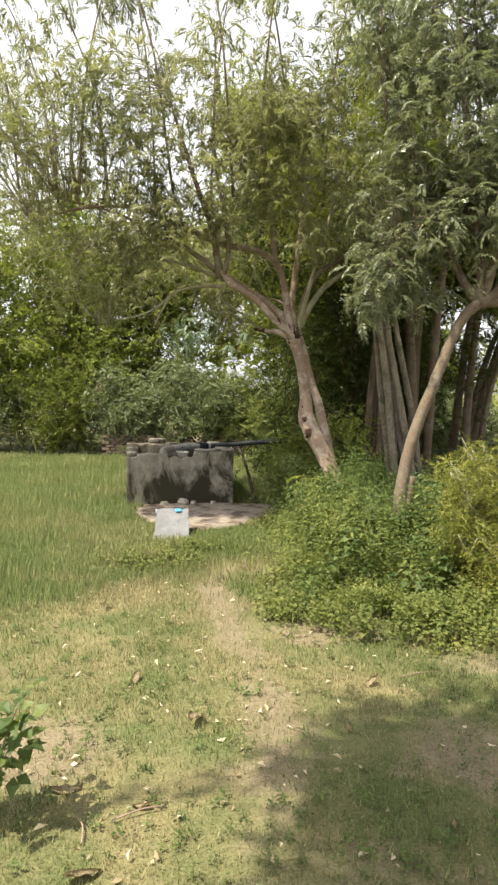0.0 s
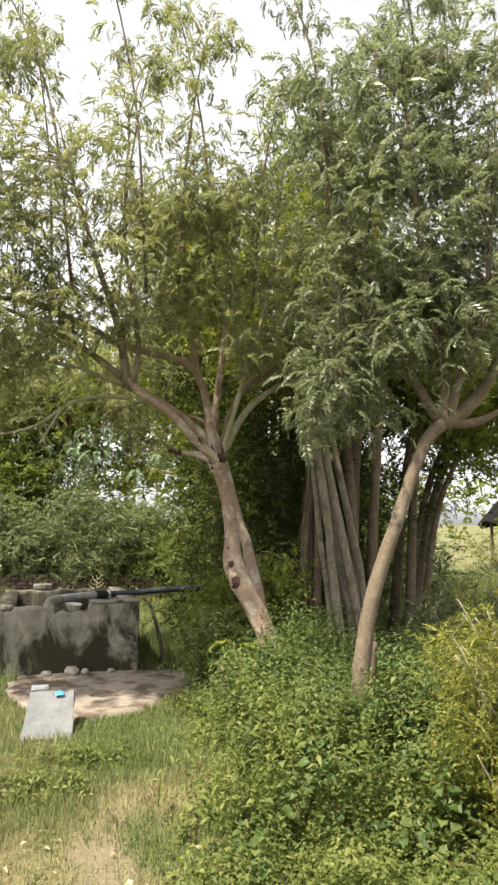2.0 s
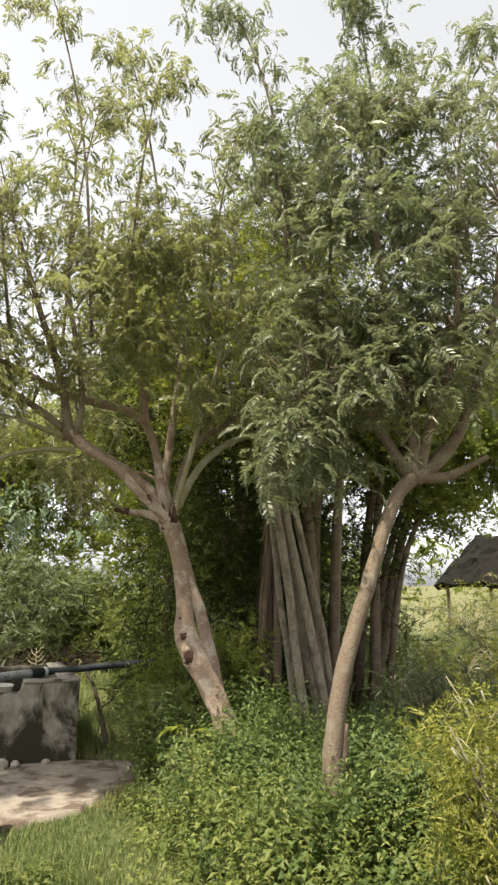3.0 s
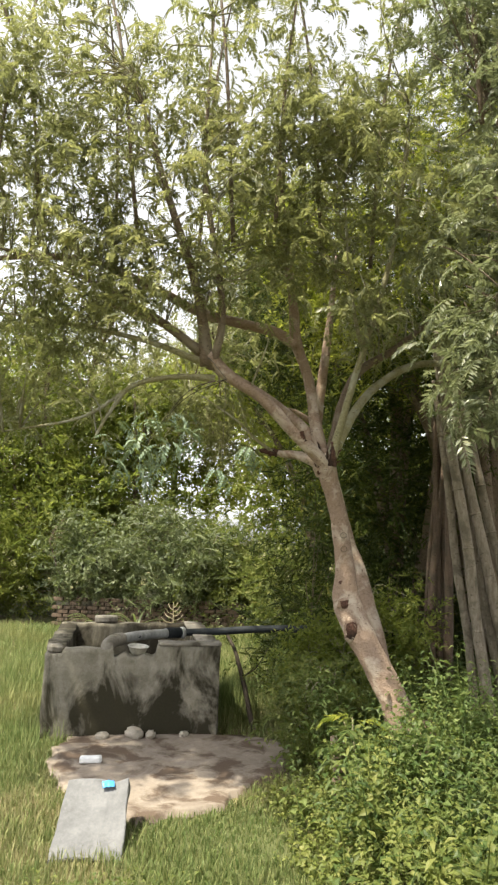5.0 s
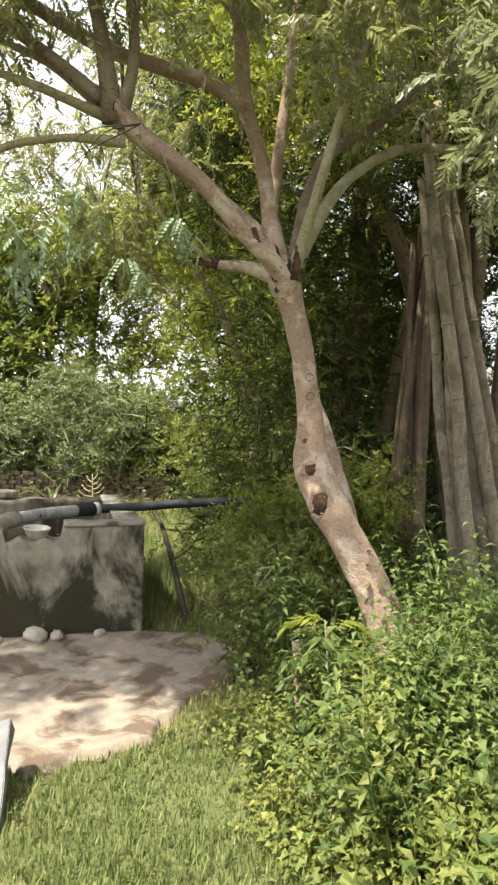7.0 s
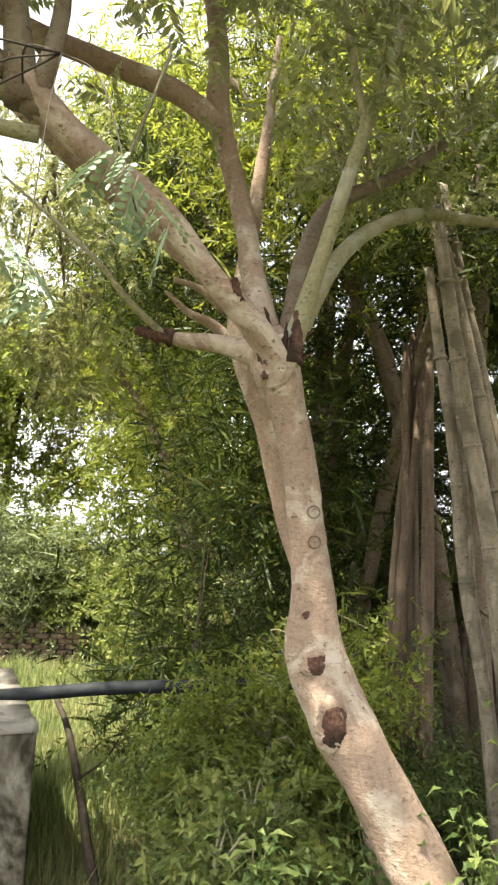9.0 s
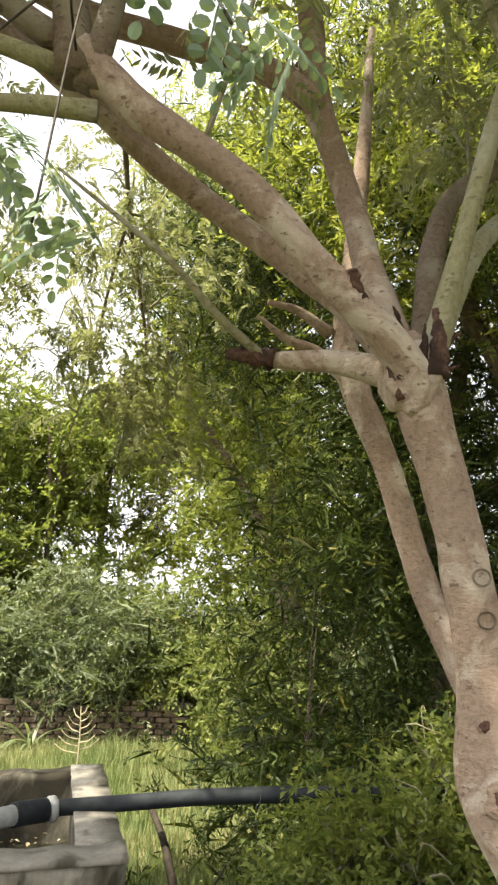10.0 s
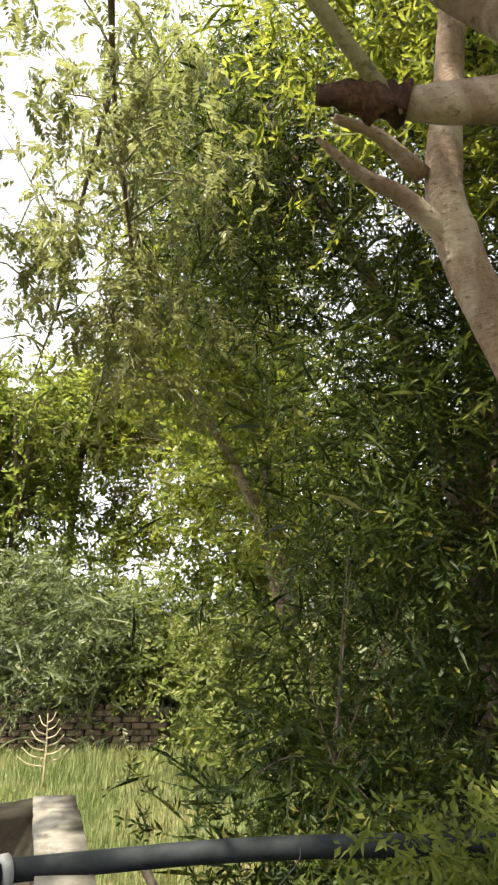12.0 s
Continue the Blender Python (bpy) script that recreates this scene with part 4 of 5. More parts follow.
    lobes = [(-2.1 - ox, 8.4 - oy, 4.75, 0.95, 0.7, 0.75, 1.4), (-1.2 - ox, 8.3 - oy, 5.1, 0.9, 0.6, 0.7, 1.0), (-3.0 - ox, 8.9 - oy, 4.4, 0.8, 0.7, 0.7, 0.9), (-0.45 - ox, 8.15 - oy, 4.2, 1.2, 0.65, 0.75, 2.6), (-1.7 - ox, 8.7 - oy, 3.7, 1.1, 1.0, 0.7, 2.0), (0.6 - ox, 8.3 - oy, 4.4, 0.9, 0.6, 0.8, 2.0), (-0.1 - ox, 8.2 - oy, 5.2, 1.3, 0.6, 0.8, 1.4), (-2.5 - ox, 9.2 - oy, 4.2, 1.0, 1.0, 0.9, 1.1),
             (1.4 - ox, 9.1 - oy, 3.8, 0.8, 0.7, 0.6, 0.8), (-1.5 - ox, 8.6 - oy, 2.75, 0.8, 0.5, 0.35, 0.5), (-0.9 - ox, 10.9 - oy, 3.8, 1.1, 0.9, 0.8, 1.15), (-0.65 - ox, 11.2 - oy, 3.0, 0.5, 0.4, 0.6, 0.6), (-2.0 - ox, 11.0 - oy, 3.6, 0.8, 0.8, 0.7, 0.55), (-0.22 - ox, 11.1 - oy, 2.85, 0.45, 0.3, 0.36, 0.55), (-0.5 - ox, 11.4 - oy, 4.5, 0.8, 0.6, 0.6, 0.6), (-2.6 - ox, 7.9 - oy, 4.7, 0.9, 0.9, 0.9, 0.9), (-3.2 - ox, 9.4 - oy, 5.2, 0.9, 0.9, 0.8, 0.6), (-0.75 - ox, 8.15 - oy, 3.45, 0.65, 0.45, 0.45, 0.8), (0.35 - ox, 8.25 - oy, 3.5, 0.6, 0.4, 0.4, 0.5), (-1.9 - ox, 8.2 - oy, 3.1, 0.7, 0.5, 0.5, 0.6)]
    c, p = crown_points(r, lobes, 550, 13, 0.125)
    n = len(p)
    scatter("crown", FROND, p, turns(r, n, 0.4, 0.4), r.uniform(0.7, 1.2, n), LEAF_FEATHER, tree, "feathery grey-green drooping leaves")
    tagged(join_tubes("twig_mass", limb_twigs(r, tips, c, 0.009), BARK_GREEN, tree), kind="stuff")
    # long whippy shoots that arch above the crown
    shoots = [(-0.9, 8.3, -0.9, 7.2), (-0.2, 8.4, -0.55, 7.6), (-1.7, 8.6, -0.8, 6.6), (0.5, 8.7, -0.45, 7.0), (-2.4, 8.9, -0.7, 6.5), (-0.5, 8.9, 0.25, 6.7), (-1.2, 9.1, -0.3, 6.9), (0.1, 8.2, 0.2, 6.2), (-2.0, 8.3, 0.3, 6.3), (0.9, 8.8, 0.3, 6.4), (-2.9, 9.0, -0.6, 6.9)]
    add_shoots(tree, r, [(x - ox, y - oy, lean, top) for x, y, lean, top in shoots], 3.9, LEAF_FEATHER)


build_main_tree()


def build_second_tree():
    tree = thing("tree", (1.50, 7.22, 0), "curved brown-barked tree with a dense feathery crown", "tree")
    o = Vector(tree.location)

    def loc(pts):
        return [Vector(p) - o for p in pts]

    tube("trunk", loc([(1.56, 7.20, -0.08), (1.57, 7.22, 0.30), (1.60, 7.25, 0.60), (1.68, 7.29, 0.98), (1.80, 7.33, 1.35), (1.95, 7.38, 1.70), (2.12, 7.46, 2.10), (2.30, 7.54, 2.42), (2.48, 7.60, 2.58)]), [0.105, 0.078, 0.068, 0.064, 0.060, 0.057, 0.054, 0.057, 0.064], BARK_BROWN, tree, "", 18, 8, 0.012)
    limbs = [([(2.46, 7.60, 2.55), (2.70, 7.62, 2.72), (2.95, 7.6, 3.05), (3.2, 7.5, 3.8), (3.4, 7.4, 5.0)], [0.075, 0.065, 0.05, 0.035, 0.012]), ([(2.45, 7.60, 2.56), (2.50, 7.62, 2.95), (2.42, 7.65, 3.5), (2.3, 7.7, 4.6), (2.2, 7.7, 5.8)], [0.065, 0.05, 0.04, 0.028, 0.01]),
             ([(2.48, 7.60, 2.58), (2.75, 7.58, 2.58), (3.1, 7.5, 2.75)], [0.06, 0.04, 0.02]), ([(2.42, 7.6, 2.6), (2.2, 7.75, 3.1), (1.9, 7.9, 3.9), (1.6, 8.0, 4.8)], [0.05, 0.04, 0.03, 0.01]), ([(2.52, 7.6, 2.6), (2.6, 7.5, 3.0), (2.75, 7.3, 3.6), (2.8, 7.2, 4.6)], [0.05, 0.04, 0.03, 0.01]), ([(2.2, 7.75, 3.1), (1.95, 7.75, 3.35), (1.72, 7.7, 3.30), (1.55, 7.65, 3.05), (1.45, 7.6, 2.7)], [0.02, 0.015, 0.011, 0.008, 0.004])]
    tips = []
    for pts, rad in limbs:
        tube("limb", loc(pts), rad, BARK_BROWN, tree, "", 10, 5, 0.015)
        tips += [p - np.array(o) for p in spline(pts, 5)[9:]]
    tube("rear_trunk", loc([(1.66, 7.42, -0.05), (1.72, 7.45, 0.4), (1.76, 7.5, 0.7)]), [0.06, 0.05, 0.04], BARK_BROWN, tree, "", 10, 4)
    r = np.random.default_rng(41)
    ox, oy = o.x, o.y
    lobes = [(2.3 - ox, 7.9 - oy, 4.6, 1.2, 1.1, 1.1, 3), (1.7 - ox, 8.0 - oy, 3.6, 0.75, 0.7, 0.8, 1.6), (3.1 - ox, 7.7 - oy, 4.0, 1.0, 1.0, 1.0, 2), (2.0 - ox, 8.1 - oy, 5.7, 1.1, 1.0, 0.9, 1.6), (2.9 - ox, 7.9 - oy, 5.6, 0.9, 0.9, 0.8, 1.1), (1.45 - ox, 7.6 - oy, 2.75, 0.28, 0.32, 0.42, 0.45), (1.75 - ox, 7.7 - oy, 3.0, 0.4, 0.35, 0.4, 0.35), (2.3 - ox, 7.4 - oy, 3.4, 0.6, 0.5, 0.5, 0.7)]
    c, p = crown_points(r, lobes, 400, 13, 0.13)
    n = len(p)
    scatter("crown", FROND_BIG, p, turns(r, n, 0.4, 0.4), r.uniform(0.7, 1.2, n), LEAF_FROND, tree, "feathery green drooping leaves")
    tagged(join_tubes("twig_mass", limb_twigs(r, tips, c, 0.009), BARK_BROWN, tree), kind="stuff")
    add_shoots(tree, r, [(x - ox, y - oy, lean, top) for x, y, lean, top in ((1.5, 7.9, -0.45, 7.2), (2.5, 7.8, -0.3, 7.3), (3.2, 7.7, 0.2, 7.0), (3.6, 7.6, 0.35, 6.6), (2.0, 8.2, 0.15, 6.9), (2.9, 8.1, -0.1, 7.1))], 4.6, LEAF_FROND)


build_second_tree()


def build_stem_clump():
    """The close bundle of old grey stems between the two trees."""
    clump = thing("stem_clump", (2.0, 9.6, 0), "close bundle of old grey woody stems", "tree stems")
    o = Vector(clump.location)
    r = np.random.default_rng(51)
    for bx, by, tx, ty, tz, w in ((1.96, 9.50, 1.62, 9.62, 3.2, 0.036), (2.05, 9.34, 1.60, 9.52, 3.5, 0.046), (2.19, 9.52, 1.70, 9.72, 3.7, 0.050), (2.34, 9.40, 1.66, 9.60, 3.4, 0.048), (2.46, 9.62, 1.78, 9.76, 3.8, 0.042), (2.12, 9.72, 1.84, 9.9, 2.9, 0.030)):
        pts = []
        for t in np.linspace(0, 1, 7):
            bow = 0.03 * math.sin(math.pi * t + 9 * w) + 0.08 * max(0, t - 0.6)
            pts.append(Vector((bx + (tx - bx) * t + bow + r.normal(0, 0.014), by + (ty - by) * t + r.normal(0, 0.014), -0.05 + (tz + 0.05) * t)) - o)
        stem = tube("stem", pts, [w * k for k in (1.15, 1.02, 1.0, 0.96, 0.92, 0.82, 0.7)], STEM, clump, "", 12, 8, 0.03)
        for t in np.cumsum(r.uniform(0.10, 0.22, 6)):
            if t < 0.95:
                c = spline(pts, 20)[int(t * 119)]
                up = (Vector(pts[-1]) - Vector(pts[0])).normalized()
                ring = [Vector(c) - up * 0.012, Vector(c), Vector(c) + up * 0.012]
                tube("node_ring", ring, [w * 0.9, w * 1.10, w * 0.9], STEM, stem, "", 12, 2, 0.02)
    for k in range(7):
        bx, by = 1.76 + 0.035 * k + r.normal(0, 0.03), 10.45 + r.normal(0, 0.12)
        w = r.uniform(0.022, 0.048)
        tube("stem", [Vector(q) - o for q in ((bx, by, -0.05), (bx + r.normal(0.02, 0.03), by, 1.3), (1.97 + r.normal(0.0, 0.05), by, r.uniform(2.8, 3.6)))], [w * 1.2, w, w * 0.6], STEM_DARK, clump, "", 9, 6, 0.05)


build_stem_clump()


def build_leafy_tree(name, label, base, stems, lobes, clumps, per, spread, kinds, mat, bark, seed, size=(0.7, 1.2), tilt=0.6):
    tree = thing(name, (*base, 0), label, "bush" if name == "bush" else "tree")
    r = np.random.default_rng(seed)
    ox, oy = base
    tips = []
    for k in range(stems):
        l_ = lobes[k % len(lobes)]
        a = np.array([r.normal(0, 0.12), r.normal(0, 0.12), -0.05])
        b = np.array([l_[0] - ox + r.normal(0, l_[3] * 0.35), l_[1] - oy + r.normal(0, l_[4] * 0.35), l_[2] + l_[5] * 0.3])
        m = a * 0.5 + b * 0.5 + np.array([-(b[0] - a[0]) * 0.15, 0, 0.1 * b[2]])
        w = 0.014 * b[2] + 0.012
        tube("trunk" if k == 0 else "limb", [a, m, b], [w, w * 0.75, w * 0.3], bark, tree, "", 9, 5, 0.02)
        tips += [m, b, (m + b) / 2]
    local_lobes = [(k[0] - ox, k[1] - oy, *k[2:]) for k in lobes]
    c, p = crown_points(r, local_lobes, clumps, per, spread)
    n = len(p)
    scatter("crown", kinds, p, turns(r, n, tilt, 0.6), r.uniform(*size, n), mat, tree)
    tagged(join_tubes("twig_mass", limb_twigs(r, tips, c[: min(len(c), 140)], 0.008), bark, tree), kind="stuff")
    return tree


# leaves carry painted shade; the last lobe, at the back, keeps the hollow dark
build_leafy_tree("tree", "tall dense tree hanging to the ground, leaf colour darkened as in shade", (1.9, 11.8), 7, [(1.75, 11.8, 2.2, 1.55, 1.2, 2.0, 4), (1.7, 11.9, 4.6, 1.75, 1.5, 1.5, 2.6), (2.4, 11.8, 6.2, 1.7, 1.5, 1.2, 1.5), (3.4, 12.0, 3.0, 1.2, 1.2, 2.2, 2), (0.9, 11.4, 0.7, 0.7, 0.6, 0.6, 0.7), (0.35, 12.2, 4.6, 0.7, 0.8, 1.2, 0.8), (1.9, 10.1, 3.7, 0.7, 0.5, 0.6, 0.6), (1.0, 10.9, 2.4, 0.5, 0.4, 1.2, 0.6), (2.5, 12.6, 1.8, 1.4, 0.6, 1.7, 2.0)], 560, 27, 0.25, TWIG, LEAF_SHADED, BARK_BROWN, 61, (0.6, 1.1))

BACK = [  # base x, y, height, half width, seed
    (-7.6, 19.0, 7.0, 1.9), (-4.9, 20.2, 7.6, 2.0), (-2.7, 21.0, 6.6, 1.5), (1.9, 20.5, 7.6, 1.7), (-9.8, 23, 7.4, 2.2), (5.0, 21.5, 7.0, 1.6), (-6.0, 24.5, 7.8, 2.3)]
for i, (bx, by, hh, hw) in enumerate(BACK):
    build_leafy_tree("tree", "light green leafy tree at the field's far edge", (bx, by), 5,
                     [(bx, by, hh * 0.72, hw, hw, hh * 0.25, 3), (bx - hw * 0.5, by - 0.5, hh * 0.45, hw, hw, hh * 0.2, 2.2), (bx + hw * 0.4, by - 0.6, hh * 0.3, hw * 0.8, hw * 0.8, hh * 0.2, 1.6)],
                     170, 10, 0.34, TWIG_BROAD, LEAF_BACK, BARK_BROWN, 70 + i, (1.6, 2.6))

build_leafy_tree("tree", "tall airy tree with a high light green crown", (-1.9, 22.0), 1, [(-1.4, 22.4, 5.6, 1.7, 1.2, 1.3, 3), (0.4, 21.6, 6.3, 1.4, 1.2, 1.5, 2.4), (-0.6, 24.0, 5.9, 1.4, 1.0, 0.7, 1.2), (-2.6, 21.6, 4.4, 0.9, 0.8, 1.2, 1.0), (0.9, 20.0, 4.2, 0.8, 0.8, 1.6, 1.2), (-0.6, 22.0, 3.5, 0.7, 0.6, 0.8, 0.9)], 255, 14, 0.36, TWIG_BROAD, LEAF_LIGHT, BARK_BROWN, 78, (1.5, 2.4))
BUSHES = [(-1.5, 17.6, 2.4, 1.2), (-0.3, 17.8, 2.0, 0.9), (-3.3, 17.9, 2.3, 1.2), (-5.2, 18.0, 2.6, 1.3), (-7.2, 18.0, 2.4, 1.3), (0.9, 15.5, 1.6, 0.9), (2.6, 15.0, 2.0, 1.1), (-9.2, 18.5, 2.6, 1.4), (4.6, 15.5, 1.4, 1.1)]
for i, (bx, by, hh, hw) in enumerate(BUSHES):
    build_leafy_tree("bush", "grey-green leafy bush along the low wall", (bx, by), 4, [(bx, by, hh * 0.55, hw, hw * 0.8, hh * 0.5, 2), (bx + hw * 0.4, by - 0.2, hh * 0.4, hw * 0.7, hw * 0.6, hh * 0.35, 1)], 110, 10, 0.22, TWIG_BROAD if i % 3 else TWIG, (LEAF_GREY, LEAF_PALE, LEAF_GREY, LEAF_BACK)[i % 4], BARK_BROWN, 90 + i, (1.0, 1.8))

# the tree behind the walker, whose shade lies over the start of the path
build_leafy_tree("tree", "leafy tree beside the start of the path", (2.8, -1.5), 6, [(-0.50, 0.92, 4.8, 1.15, 1.25, 0.5, 4), (0.85, 0.15, 5.1, 1.3, 1.3, 0.7, 3), (2.35, -1.0, 5.4, 1.3, 1.2, 0.9, 1.5)], 300, 14, 0.22, TWIG_BROAD, LEAF_BACK, BARK_BROWN, 120, (1.5, 2.3))

# ---------------------------------------------------------------- undergrowth


def build_herbs(name, label, count, where, kinds, mat, seed, size, mound):
    """Low plants as one mass: where gives x, y, and mound the height that they stand on one another."""
    r = np.random.default_rng(seed)
    x, y = where(r, count)
    k = ~in_tank(x, y, 0.05) & ~on_pad(x, y, 0.0)
    x, y = x[k], y[k]
    n = len(x)
    z = height_at(x, y) + r.uniform(0, 1, n) ** 0.6 * mound(x, y)
    scat = scatter(name, kinds, np.stack([x, y, z], 1), turns(r, n, 0.3, 0.3), r.uniform(*size, n), mat)
    tagged(scat, label, "plants", kind="stuff")


def blobs(list_of):
    def where(r, count):
        w = np.array([k[2] * k[3] for k in list_of])
        i = r.choice(len(list_of), count, p=w / w.sum())
        q = np.array(list_of)[i]
        a, d = r.uniform(0, 6.283, count), np.sqrt(r.uniform(0, 1, count)) * 0.8 + np.abs(r.normal(0, 0.28, count))
        return q[:, 0] + np.cos(a) * d * q[:, 2], q[:, 1] + np.sin(a) * d * q[:, 3]
    return where


build_herbs("weeds", "tangle of bright green broad-leaved weeds round the trunks", 3600, blobs([(1.2, 7.85, 0.6, 0.5), (1.75, 6.7, 0.8, 0.6), (0.82, 8.75, 0.35, 0.5), (2.4, 6.7, 0.7, 0.8), (1.05, 7.2, 0.45, 0.4), (2.2, 8.2, 0.7, 0.6), (0.75, 10.2, 0.4, 0.7), (1.6, 10.3, 0.8, 0.6), (1.7, 8.7, 0.6, 0.4)]), HERB_TALL, LEAF_HERB, 131, (0.4, 1.3), lambda x, y: 0.03 + (0.34 + 0.42 * np.exp(-((x - 1.3) ** 2 + (y - 7.9) ** 2) / 0.5)) * np.clip(2.2 * vnoise(x, y, 2.3, 9) - 0.5, 0, 1))
build_herbs("weeds", "low creeping green weeds beside the path", 3000, blobs([(-0.85, 6.4, 0.4, 0.2), (0.95, 5.8, 0.7, 0.6), (0.85, 6.6, 0.4, 0.6), (1.4, 5.2, 0.7, 0.5), (0.3, 5.0, 0.20, 0.30), (1.0, 4.7, 0.7, 0.35), (1.5, 4.6, 0.5, 0.4), (0.6, 7.5, 0.3, 0.45), (-0.5, 6.9, 0.4, 0.15), (0.5, 8.2, 0.3, 0.4)]), HERB, LEAF_PALE, 132, (0.25, 1.1), lambda x, y: 0.12 * np.clip(x + 0.2, 0, 1) * np.clip(2 * vnoise(x, y, 2.4, 10) - 0.6, 0, 1))
build_herbs("weeds", "pale yellow-green weeds among the darker ones", 1500, blobs([(1.3, 6.0, 1.0, 0.8), (2.0, 7.2, 0.8, 0.8), (0.95, 7.0, 0.4, 0.8), (1.2, 8.1, 0.6, 0.5), (2.4, 6.2, 0.6, 0.6), (0.5, 9.3, 0.3, 0.5), (0.75, 9.6, 0.3, 0.4)]), HERB_TALL, LEAF_PALE, 137, (0.3, 1.1), lambda x, y: 0.03 + 0.45 * np.clip(2 * vnoise(x, y, 2.3, 9) - 0.6, 0, 1))
build_herbs("weeds", "broad-leaved weeds with soft lobed leaves", 520, blobs([(1.0, 7.75, 0.45, 0.35), (1.35, 7.1, 0.5, 0.4), (1.5, 6.3, 0.6, 0.4), (0.9, 6.5, 0.35, 0.5), (2.2, 7.0, 0.5, 0.5), (1.1, 5.5, 0.5, 0.3), (0.35, 5.05, 0.15, 0.2)]), HERB_BROAD, LEAF_HERB, 138, (0.35, 0.95), lambda x, y: 0.04 + 0.42 * np.clip(2.2 * vnoise(x, y, 2.3, 9) - 0.5, 0, 1) * np.clip((x - 0.3) * 1.5, 0, 1))
build_herbs("weeds", "scattered tiny green weeds in the dry grass", 1600, blobs([(0.6, 3.2, 1.7, 1.0), (-1.3, 4.6, 1.0, 1.0), (0.9, 2.2, 1.0, 0.6), (-0.9, 8.0, 1.0, 0.6), (0.1, 6.4, 0.7, 1.0), (-1.6, 6.4, 1.2, 0.9)]), HERB, LEAF_HERB, 136, (0.15, 0.5), lambda x, y: 0 * x)
build_leafy_tree("bush", "yellow-green bushy shrub in full sun", (2.0, 5.55), 9, [(1.98, 5.5, 0.48, 0.40, 0.42, 0.42, 2), (2.3, 5.7, 0.66, 0.45, 0.5, 0.48, 2), (1.72, 5.42, 0.62, 0.16, 0.2, 0.36, 0.7), (1.85, 5.75, 0.85, 0.25, 0.25, 0.3, 0.7), (2.0, 5.15, 0.3, 0.35, 0.3, 0.25, 0.8)], 240, 15, 0.09, TWIG, LEAF_YELLOW, BARK_GREEN, 133, (0.3, 0.6))
build_leafy_tree("bush", "leafy green bush growing over the hose", (0.92, 9.95), 5, [(0.88, 9.92, 0.55, 0.36, 0.3, 0.5, 2), (1.25, 10.1, 0.75, 0.45, 0.35, 0.6, 2), (0.62, 9.98, 0.58, 0.20, 0.22, 0.38, 0.7)], 130, 16, 0.13, TWIG_BROAD, LEAF_BACK, BARK_GREEN, 135, (0.4, 0.85))
build_leafy_tree("bush", "small leafy bush at the foot of the leaning tree", (0.62, 9.0), 4, [(0.60, 9.0, 0.42, 0.30, 0.3, 0.36, 2)], 60, 12, 0.10, TWIG_BROAD, LEAF_PALE, BARK_GREEN, 134, (0.4, 0.8))

# ---------------------------------------------------------------- the tree edge and the field to the side
# light-coloured leaves added in place of sunlight on the dense tree's upper crown
build_leafy_tree("tree", "slender tree whose bright yellow-green leaves paint the dark tree's sunlit top", (2.6, 10.9), 5, [(2.2, 10.5, 4.9, 1.1, 0.6, 1.0, 2), (0.9, 10.7, 4.9, 0.8, 0.6, 0.9, 1.3), (3.2, 10.6, 4.6, 0.9, 0.6, 1.0, 1.4), (2.3, 10.3, 6.2, 1.2, 0.7, 0.8, 1.2), (1.2, 10.5, 3.9, 0.7, 0.5, 0.6, 0.8)], 230, 18, 0.22, TWIG, LEAF_LIGHT, BARK_BROWN, 142, (0.7, 1.1))
build_leafy_tree("tree", "sunlit yellow-green tree behind the dark one", (1.7, 15.2), 2, [(0.5, 15.2, 5.4, 1.1, 1.0, 1.3, 2), (-0.2, 15.4, 4.4, 0.6, 0.7, 0.7, 0.6), (1.3, 15.4, 3.4, 0.9, 0.9, 1.4, 1.2), (0.25, 14.6, 6.8, 1.0, 0.8, 1.4, 1.8)], 220, 18, 0.26, TWIG, LEAF_LIGHT, BARK_BROWN, 140, (0.9, 1.5))
build_leafy_tree("tree", "forked brown tree shading the field's corner", (3.55, 11.6), 5, [(4.2, 11.8, 4.3, 1.6, 1.3, 1.2, 2), (5.6, 12.4, 3.9, 1.5, 1.3, 1.0, 1.6), (6.6, 13.0, 4.8, 1.6, 1.4, 1.2, 1.4), (4.6, 12.0, 3.2, 1.0, 1.0, 0.5, 0.6)], 240, 18, 0.28, TWIG_BROAD, LEAF_BACK, BARK_BROWN, 141, (1.1, 1.8))
for i, (bx, by, hh, hw) in enumerate([(3.5, 9.7, 0.9, 0.6), (4.4, 10.6, 1.0, 0.8), (3.7, 7.9, 0.5, 0.4), (5.6, 10.3, 1.3, 0.9), (4.1, 8.9, 0.8, 0.5), (4.9, 8.9, 1.0, 0.7), (3.0, 12.3, 1.2, 0.8), (8.4, 16.8, 1.7, 1.5), (7.0, 14.6, 1.4, 1.3), (10.2, 18.5, 1.8, 1.6), (9.4, 15.6, 1.6, 1.4)]):
    build_leafy_tree("bush", "dry yellow-brown scrub bush by the field", (bx, by), 4, [(bx, by, hh * 0.5, hw, hw, hh * 0.5, 2)], 70, 6, 0.14 * max(1, hw), TWIG, LEAF_YELLOW if i % 2 else LEAF_GREY, BARK_GREEN, 150 + i, (0.6, 1.1))


